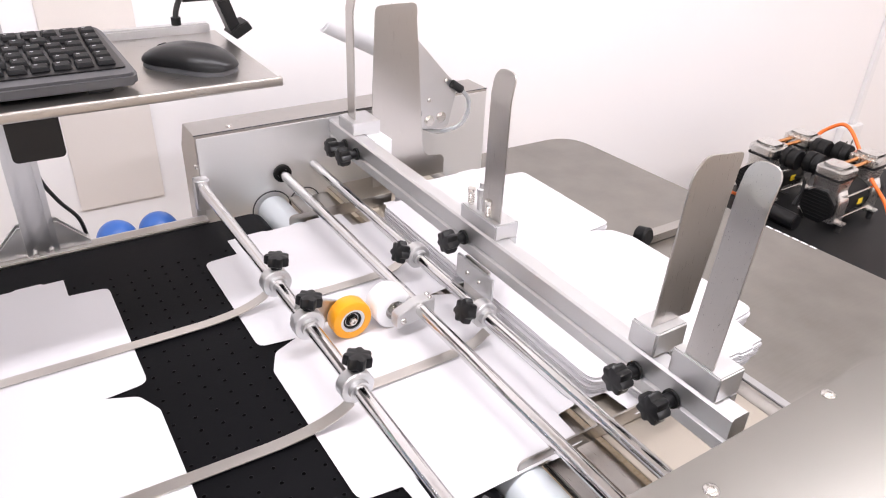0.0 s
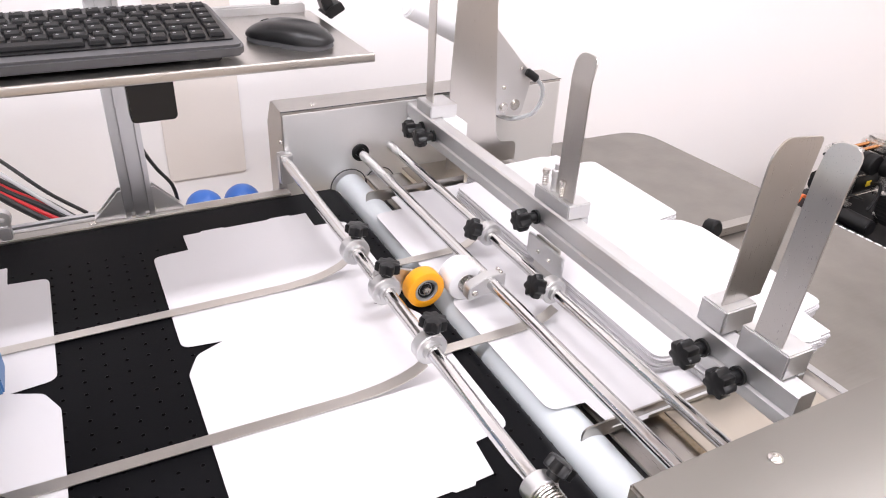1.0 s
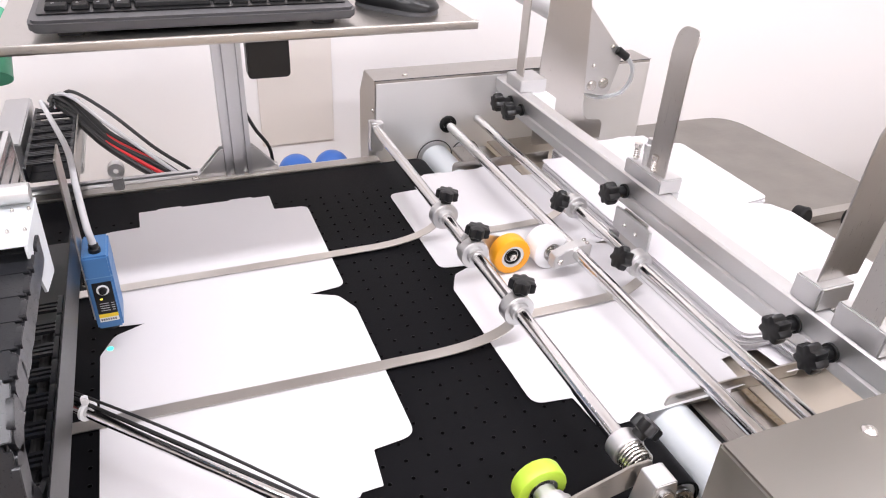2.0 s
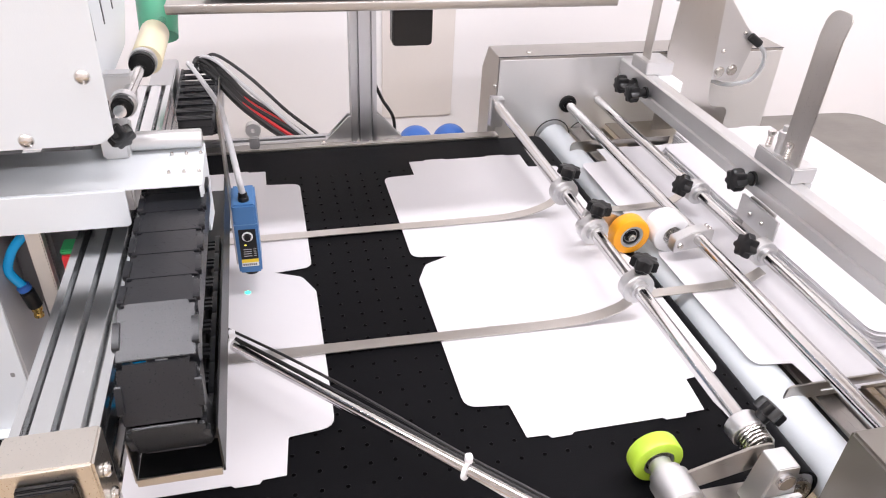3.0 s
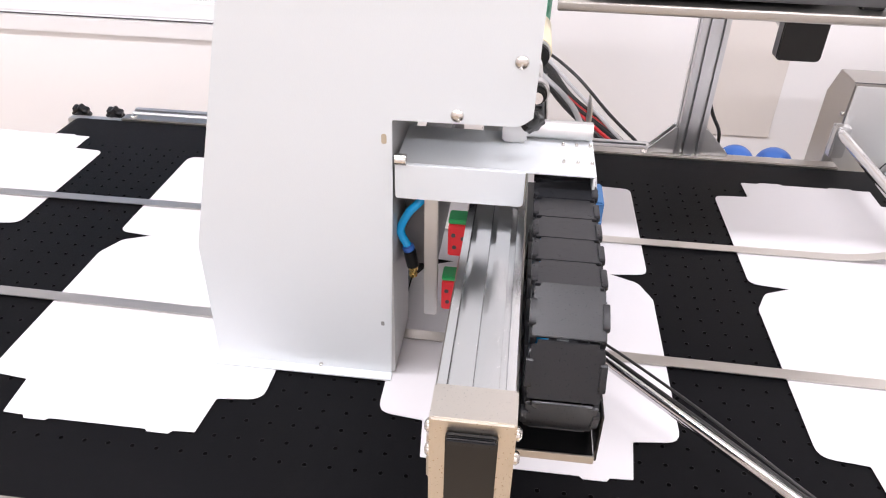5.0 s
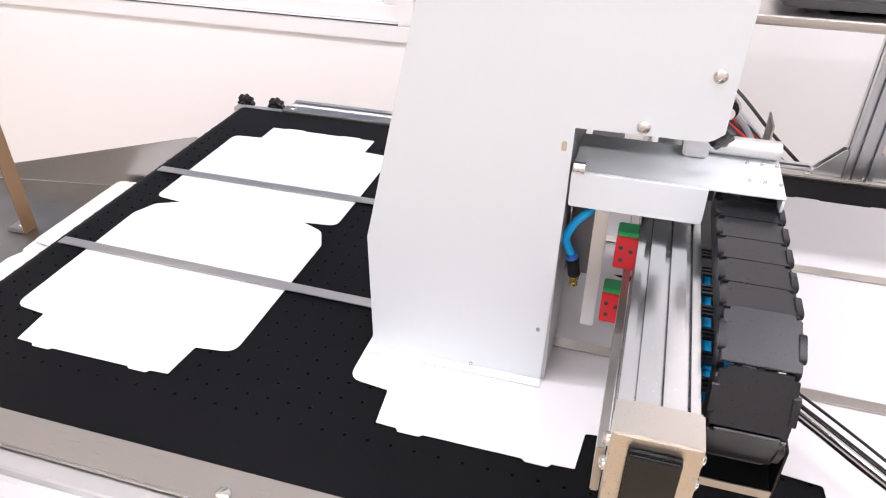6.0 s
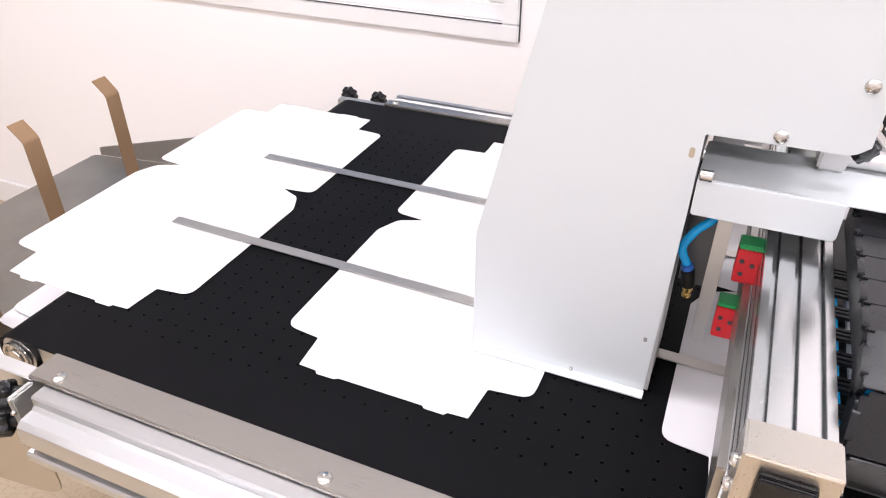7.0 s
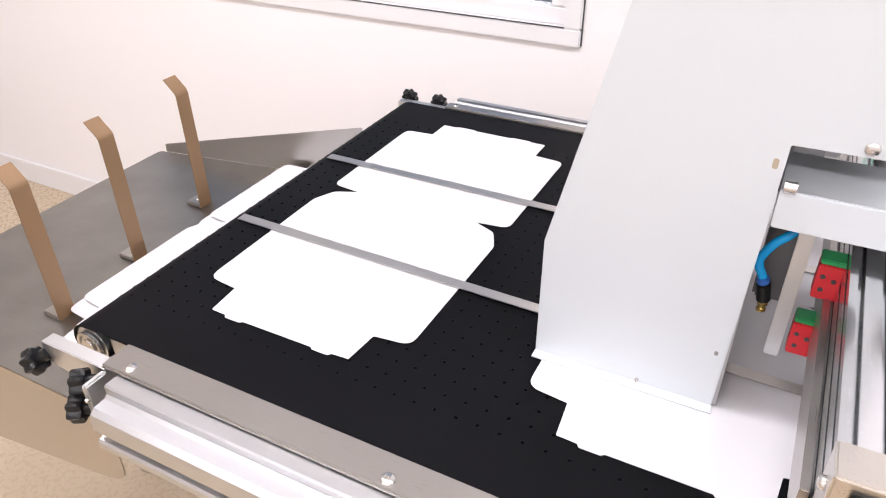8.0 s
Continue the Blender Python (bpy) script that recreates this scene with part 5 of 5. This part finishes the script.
def compressors():
    t = thing("compressor_trolley", "black rubber-topped trolley carrying two air compressors", "trolley", (1.9, 0.75, 0.45))
    part("top", prism(B(), rounded([(1.40, 0.05), (2.45, 0.05), (2.45, 1.24), (1.40, 1.24)], 0.05, 6), "z", 0.43, 0.475, 0.008), RUBBER, t, "black rubber mat")
    part("mat_rib", prism(B(), rounded([(1.60, 0.58), (1.625, 0.58), (1.625, 0.86), (1.60, 0.86)], 0.011), "z", 0.4755, 0.4835, 0.002), RUBBER, t)
    part("tank", cyl(B(), (1.5, 0.6, 0.30), (2.3, 0.6, 0.30), 0.118, 32, bevel=0.02), PLASTIC, t)
    for x, y in ((1.46, 0.12), (2.38, 0.12), (1.46, 1.16), (2.38, 1.16)):
        part("leg", cyl(B(), (x, y, 0), (x, y, 0.43), 0.02, 14), RUBBER, t)

    def unit(at, flip, turn, label):
        """Axis along x; flip is the side of the intake filters, +1 or -1."""
        u = thing("air_compressor", label, "compressor", at, "air compressors")
        M = Matrix.Translation(at) @ Matrix.Rotation(radians(turn), 4, "Z")

        def put(name, bm, m, label="", under=None):
            bmesh.ops.transform(bm, matrix=M, verts=bm.verts[:])
            return part(name, bm, m, under or u, label)
        put("motor", cyl(B(), (-0.055, 0, 0.068), (0.055, 0, 0.068), 0.044, 32, bevel=0.004), RUBBER, "black motor body")
        put("rating_label", prism(B(), rounded([(-0.004, 0.060), (0.016, 0.060), (0.016, 0.076), (-0.004, 0.076)], 0.002), "y", -0.0465, -0.0445), YTAG)
        for sy in (-1, 1):
            for z in (0.038, 0.098):
                put("tie_rod", cyl(B(), (-0.075, sy * 0.044, z), (0.075, sy * 0.044, z), 0.0032, 10), SCREW)
        for sx in (-1, 1):
            cx = sx * 0.08
            put("crankcase", prism(B(), rounded([(-0.046, 0.022), (0.046, 0.022), (0.046, 0.085), (0.033, 0.112), (-0.033, 0.112), (-0.046, 0.085)], 0.008), "x", cx - 0.024, cx + 0.024, 0.003), CASTALU)
            # barrel tapering to its head
            bm = prism(B(), rounded([(cx - 0.036, -0.036), (cx + 0.036, -0.036), (cx + 0.036, 0.036), (cx - 0.036, 0.036)], 0.012, 6), "z", 0.086, 0.141)
            for v in bm.verts:
                k = 0.86 + 0.14 * (v.co.z - 0.086) / 0.055
                v.co.x, v.co.y = cx + (v.co.x - cx) * k, v.co.y * k
            put("cylinder", bm, CASTALU)
            put("gasket", prism(B(), rounded([(cx - 0.038, -0.038), (cx + 0.038, -0.038), (cx + 0.038, 0.038), (cx - 0.038, 0.038)], 0.012, 6), "z", 0.1412, 0.1448), RUBBER)
            bm = prism(B(), rounded([(cx - 0.0385, -0.0385), (cx + 0.0385, -0.0385), (cx + 0.0385, 0.0385), (cx - 0.0385, 0.0385)], 0.013, 6), "z", 0.145, 0.172, 0.006)
            hd = put("head", bm, CASTALU)
            bm = prism(B(), rounded([(cx - 0.022, -0.030), (cx + 0.022, -0.030), (cx + 0.030, 0.0), (cx + 0.022, 0.030), (cx - 0.022, 0.030), (cx - 0.030, 0.0)], 0.007, 4), "z", 0.1715, 0.1765, 0.003)
            put("boss", bm, CASTALU, "", hd)
            for n in range(5):
                put("fin", box(B(), cx - sx * 0.0395 - 0.002, cx - sx * 0.0395 + 0.002, -0.028 + 0.012 * n, -0.0255 + 0.012 * n, 0.149, 0.170, 0.0006), CASTALU, "", hd)
            c = put("fan_cover", prism(B(), rounded([(0.047 * math.cos(math.pi * (n + 0.5) / 4), 0.068 + 0.047 * math.sin(math.pi * (n + 0.5) / 4)) for n in range(8)], 0.004), "x", cx + sx * 0.030, cx + sx * 0.048, 0.002), PLASTIC, "black octagonal fan cover")
            for n in range(8):
                z = 0.036 + 0.0092 * n
                half = math.sqrt(max(0.0003, 0.039 ** 2 - (z - 0.068) ** 2))
                put("slat", box(B(), cx + sx * 0.0493 - 0.001, cx + sx * 0.0493 + 0.001, -half, half, z - 0.0016, z + 0.0016), RUBBER, "", c)
            f = put("air_filter", lathe(B(), [(0.010, 0), (0.012, 0.008), (0.026, 0.010), (0.0275, 0.013), (0.0275, 0.026), (0.025, 0.0275), (0.025, 0.030), (0.0285, 0.0315), (0.0285, 0.048), (0.026, 0.0515), (0.002, 0.052)], Matrix.Translation((cx - sx * 0.012, flip * 0.036, 0.150)) @ pose(0, 0, 0, -90 * flip), 26), RUBBER, "black round intake filter")
            for sy in (-1, 1):
                put("spring_foot", lathe(B(), [(0.009, 0)] + [(0.0088 if n % 2 else 0.0068, 0.002 + 0.0022 * n) for n in range(7)] + [(0.010, 0.018), (0.010, 0.022), (0.002, 0.023)], Matrix.Translation((cx, sy * 0.052, 0.0)), 14), RUBBER)
                put("lug", prism(B(), rounded([(cx - 0.012, sy * 0.036), (cx + 0.012, sy * 0.036), (cx + 0.012, sy * 0.064), (cx - 0.012, sy * 0.064)], 0.004), "z", 0.0235, 0.029, 0.001), CASTALU)
        for y in (-0.012, 0.014):
            put("pipe", cyl(B(), (-0.046, y, 0.158), (0.046, y, 0.158), 0.0058, 14), COPPER, "copper transfer pipe")
        put("elbow", tube(B(), [(0.01, flip * 0.05, 0.07), (0.01, flip * 0.075, 0.075), (0.0, flip * 0.085, 0.045), (-0.03, flip * 0.088, 0.012)], 0.0045, 10), BLACKCABLE)
        return u
    unit((1.942, 1.140, 0.4752), -1, 1, "twin-cylinder air compressor in cast aluminium with a black capacitor beside it")
    unit((1.972, 0.960, 0.4752), 1, 2, "twin-cylinder air compressor in cast aluminium with black fan covers")
    c = thing("capacitor", "black cylindrical motor capacitor lying on the rubber mat", "capacitor", (1.80, 1.01, 0.475))
    part("can", cyl(B(), (1.802, 1.052, 0.4975), (1.799, 0.966, 0.4975), 0.0218, 24, bevel=0.003), PLASTIC, c)
    part("lead", tube(B(), [(1.802, 1.054, 0.50), (1.82, 1.085, 0.515), (1.86, 1.08, 0.53), (1.89, 1.06, 0.52)], 0.003, 8), BLACKCABLE, c)
    h = thing("air_hose", "bright orange air hose looping over the compressors", "hose", (2.0, 0.9, 0.6))
    part("hose", tube(B(), [(2.02, 1.135, 0.60), (2.059, 1.12, 0.645), (2.069, 1.10, 0.669), (2.071, 1.07, 0.689), (2.064, 1.04, 0.684), (2.046, 1.0, 0.657), (2.034, 0.96, 0.616), (2.029, 0.92, 0.582), (2.003, 0.86, 0.549), (1.96, 0.80, 0.50), (1.92, 0.74, 0.4815)], 0.005, 12), ORANGE, h)
    part("hose", tube(B(), [(1.71, 1.125, 0.481), (1.724, 1.138, 0.50), (1.76, 1.155, 0.502), (1.794, 1.171, 0.50), (1.84, 1.18, 0.4815), (1.90, 1.2, 0.4805)], 0.005, 12), ORANGE, h)


compressors()


# ---- delivery end ----
TZ = 0.637


def delivery():
    t = thing("delivery_table", "steel delivery tray with rounded corner below the belt's end", "steel table", (-1.2, 0.75, TZ))
    pts = rounded([(-1.478, 0.376), (-0.85, 0.376), (-0.85, 1.09), (-0.95, 1.064), (-1.478, 0.978)], [0.05, 0, 0, 0, 0.01], 6)
    part("top", prism(B(), pts, "z", TZ - 0.003, TZ, 0.0005), TABLE, t, "grey steel sheet top")
    skirt = rounded([(-1.478, TZ - 0.0032), (-0.960, TZ - 0.0032), (-0.962, 0.510), (-1.0, 0.490), (-1.478, 0.402)], [0, 0, 0.035, 0.02, 0], 5)
    part("skirt", prism(B(), skirt, "y", 0.3762, 0.3782, 0.0004), mat("polished_steel", (0.50, 0.47, 0.43), 0.10, 1, var=0.03, bump=0.02), t, "hanging polished steel side skirt")
    wing = rounded([(0, TZ + 0.0003), (0.47, TZ + 0.0003), (0.47, 0.753), (0.43, 0.745), (0, TZ + 0.018)], [0, 0, 0, 0, 0.004], 4)
    bm = prism(B(), wing, "y", 0, 0.002, 0.0004)
    bmesh.ops.transform(bm, matrix=Matrix.Translation((-1.462, 0.981, 0)) @ Matrix.Rotation(radians(9.0), 4, "Z"), verts=bm.verts[:])
    part("side_wing", bm, SS_X, t, "angled steel side wing")
    for x, y in ((-1.38, 0.66), (-1.38, 0.92), (-0.92, 0.62), (-0.92, 1.0)):
        part("leg", box(B(), x - 0.015, x + 0.015, y - 0.015, y + 0.015, 0, TZ - 0.0035, 0.002), ALU, t)
    for x, y in ((-1.168, 0.492), (-1.190, 0.655), (-1.218, 0.841)):
        f = thing("stop_finger", "upright bronze-tinted steel stop finger with a bent tip", "stop finger", (x, y, TZ), "delivery stop fingers")
        # sharp bend near the top, then a short lip leaning back
        prof = rounded([(x, TZ + 0.0005), (x, 0.861), (x - 0.023, 0.884), (x - 0.0243, 0.8828), (x - 0.0018, 0.8602), (x - 0.0018, TZ + 0.0005)], [0, 0.006, 0, 0, 0.005, 0], 4)
        part("blade", prism(B(), prof, "y", y - 0.014, y + 0.014, 0.0003), BROWN, f)
        ft = part("foot", box(B(), x - 0.036, x - 0.002, y - 0.014, y + 0.014, TZ + 0.0003, TZ + 0.008, 0.0012), SS_X, f, "dark magnetic foot")
        screw(ft, (x - 0.018, y, TZ + 0.008), r=0.0055)


delivery()


def oddments():
    for x in (0.225, 0.292):
        b = thing("blue_ball", "glossy blue ball float on a dark stem behind the rail", "ball", (x, 1.25, 0.75), "blue balls")
        q = bmesh.ops.create_uvsphere(bm_ := B(), u_segments=28, v_segments=18, radius=0.033)
        bmesh.ops.translate(bm_, vec=(x, 1.25, 0.733), verts=bm_.verts[:])
        part("ball", bm_, BALLB, b)
        part("stem", cyl(B(), (x, 1.25, 0.0), (x, 1.25, 0.705), 0.011, 14), PLASTIC, b)
    # rolls on a spindle beside the hood
    s = thing("spindle", "steel spindle with black flange rollers beside the hood", "spindle", (-0.14, 0.75, 1.10))
    part("bar", cyl(B(), (-0.153, 0.60, 1.086), (-0.153, 1.0, 1.056), 0.005, 18), CHROME, s)
    for y, r, w, m in ((0.622, 0.0105, 0.012, ALU_MAT), (0.614, 0.0085, 0.010, RUBBER), (0.752, 0.0130, 0.010, ALU_MAT), (0.742, 0.0118, 0.010, RUBBER)):
        z = 1.086 - 0.075 * (y - 0.6)
        part("flange", cyl(B(), (-0.153, y - w / 2, z), (-0.153, y + w / 2, z), r, 28, bevel=0.0015), m, s)
    star_knob(s, (-0.160, 0.602, 1.072), (0.6, -0.8, -0.5), 0.0095, 0.008)
    part("mount", box(B(), -0.1744, -0.150, 0.660, 0.675, 1.070, 1.095, 0.002), ALU_MAT, s)
    r = thing("tape_roll", "roll of cream paper tape on the spindle", "tape roll", (-0.153, 0.82, 1.07))
    part("roll", lathe(B(), [(0.0063, 0), (0.0145, 0), (0.015, 0.001), (0.015, 0.089), (0.0145, 0.090), (0.0063, 0.090)], Matrix.Translation((-0.153, 0.862, 1.069)) @ pose(0, 0, 0, 90), 36, True), CREAM, r)
    c = thing("green_sleeve", "translucent mint green plastic sleeve on the spindle", "sleeve", (-0.153, 0.95, 1.06))
    part("sleeve", lathe(B(), [(0.0063, 0), (0.022, 0.0), (0.0255, 0.078), (0.0230, 0.078), (0.0195, 0.004), (0.0063, 0.004)], Matrix.Translation((-0.160, 0.945, 1.040)) @ pose(0, 0, 0, -40), 32, True), MINT, c)
    k = thing("rail_clamp", "small aluminium shaft clamp on the far rail", "clamp", (-0.06, 1.14, 0.80))
    part("block", box(B(), -0.076, -0.060, 1.128, 1.146, 0.7963, 0.818, 0.002), ALU_MAT, k)
    part("ring", lathe(B(), [(0.004, 0), (0.012, 0), (0.012, 0.014), (0.004, 0.014)], Matrix.Translation((-0.068, 1.145, 0.828)) @ pose(0, 0, 0, 90), 24, True), ALU_MAT, k)


oddments()


# ---- what moves ----
# when and where the centre of each blank lies on the belt
RUN = {-3: [(-4.33, 0.472)], -2: [(-2.21, 0.472), (0, 0.031), (1, -0.166), (2.5, -0.465), (4.5, -0.875)], -1: [(-0.10, 0.472), (0, 0.452), (1, 0.257), (2.5, -0.052), (5, -0.541), (6.5, -0.848)],
       0: [(2.012, 0.472), (2.5, 0.374), (3, 0.270), (3.5, 0.168), (4, 0.071), (5, -0.135), (6.5, -0.415), (8, -0.730)],
       1: [(4.04, 0.472), (5, 0.279), (7.5, -0.201), (8, -0.303)], 2: [(6.10, 0.472)], 3: [(8.2, 0.472)]}


def blank_x(k, t):
    """Centre of blank k along the belt: slower while the feeder pushes it out of the pile, then at belt speed."""
    run = RUN[k]
    if t < run[0][0]:
        return run[0][1] + 0.125 * (run[0][0] - t)
    for (ta, xa), (tb, xb) in zip(run, run[1:]):
        if t <= tb:
            return xa + (xb - xa) * (t - ta) / (tb - ta)
    return run[-1][1] - SPEED * (t - run[-1][0])


PILE_X = 0.746


def motions():
    # every blank runs along the belt; past the end it tips over and drops on the pile
    for i, ob in enumerate(MOVING):
        k = i - 3
        rows = []
        drop0 = RUN[k][-1][0] + (RUN[k][-1][1] + 0.940) / SPEED
        times = sorted({0.25 * n for n in range(33)} | {t for t in (drop0 + 0.06 * n for n in range(15)) if 0 < t < 7.95})
        for t in times:
            x = blank_x(k, t)
            z, tilt, wait = BELT_Z + 0.0012, 0.0, 0.0
            if x > PILE_X:
                x, wait = PILE_X, 1.0
            s = t - drop0
            if s > 0:
                fall = [(0, -0.940, 0.7872, 0), (0.22, -0.984, 0.7868, 0), (0.34, -1.006, 0.781, -7), (0.47, -1.038, 0.757, -21), (0.54, -1.060, 0.736, -29), (0.61, -1.070, 0.710, -28), (0.71, -1.050, 0.680, -12), (0.83, -1.018, 0.6545, 0), (20, -1.018, 0.6545, 0)]
                for a, b in zip(fall, fall[1:]):
                    if a[0] <= s <= b[0]:
                        f = (s - a[0]) / (b[0] - a[0])
                        x, z, tilt = [a[j] + (b[j] - a[j]) * f for j in (1, 2, 3)]
                z += 0.0010 * i * min(1.0, max(0.0, (s - 0.55) / 0.25))
            elif wait:
                z = 0.7835 + 0.0015 * i
            elif x > 0.50:
                z = BELT_Z + 0.0012 + 0.001 * min(1, (x - 0.5) / 0.2)
            rows.append((t, pose(x, BLANK_Y, z, 0, tilt, 0)))
        walk(ob, rows)
    # the rows of holes run round with the belt
    zc = -ROLL

    def place(s):
        s %= TOTAL
        if s < FLAT:
            return pose(XR - s, 0, 0.0002)
        if s < FLAT + HALF:
            a = (s - FLAT) / ROLL
            return pose(XL - (ROLL + 0.0002) * math.sin(a), 0, zc + (ROLL + 0.0002) * math.cos(a), 0, -math.degrees(a))
        if s < 2 * FLAT + HALF:
            return pose(XL + s - FLAT - HALF, 0, zc - ROLL - 0.0002, 0, 180)
        a = (s - 2 * FLAT - HALF) / ROLL
        return pose(XR + (ROLL + 0.0002) * math.sin(a), 0, zc - (ROLL + 0.0002) * math.cos(a), 0, 180 - math.degrees(a))

    marks = []
    for a in (FLAT, 2 * FLAT + HALF):
        marks += [a + HALF * q / 4 for q in range(5)]
    marks = sorted(m % TOTAL for m in marks)
    for ob, s0 in HOLES:
        ts = {0.25 * n for n in range(33)}
        for lap in (0, 1):
            for mk in marks:
                t = (mk + lap * TOTAL - s0) / SPEED
                if 0.02 < t < 7.98:
                    ts.add(t)
        keys = []
        for t in sorted(ts):
            if not keys or t - keys[-1] > 0.02:
                keys.append(t)
        keys[-1] = 8.0
        walk(ob, [(t, place(s0 + SPEED * t)) for t in keys])


motions()
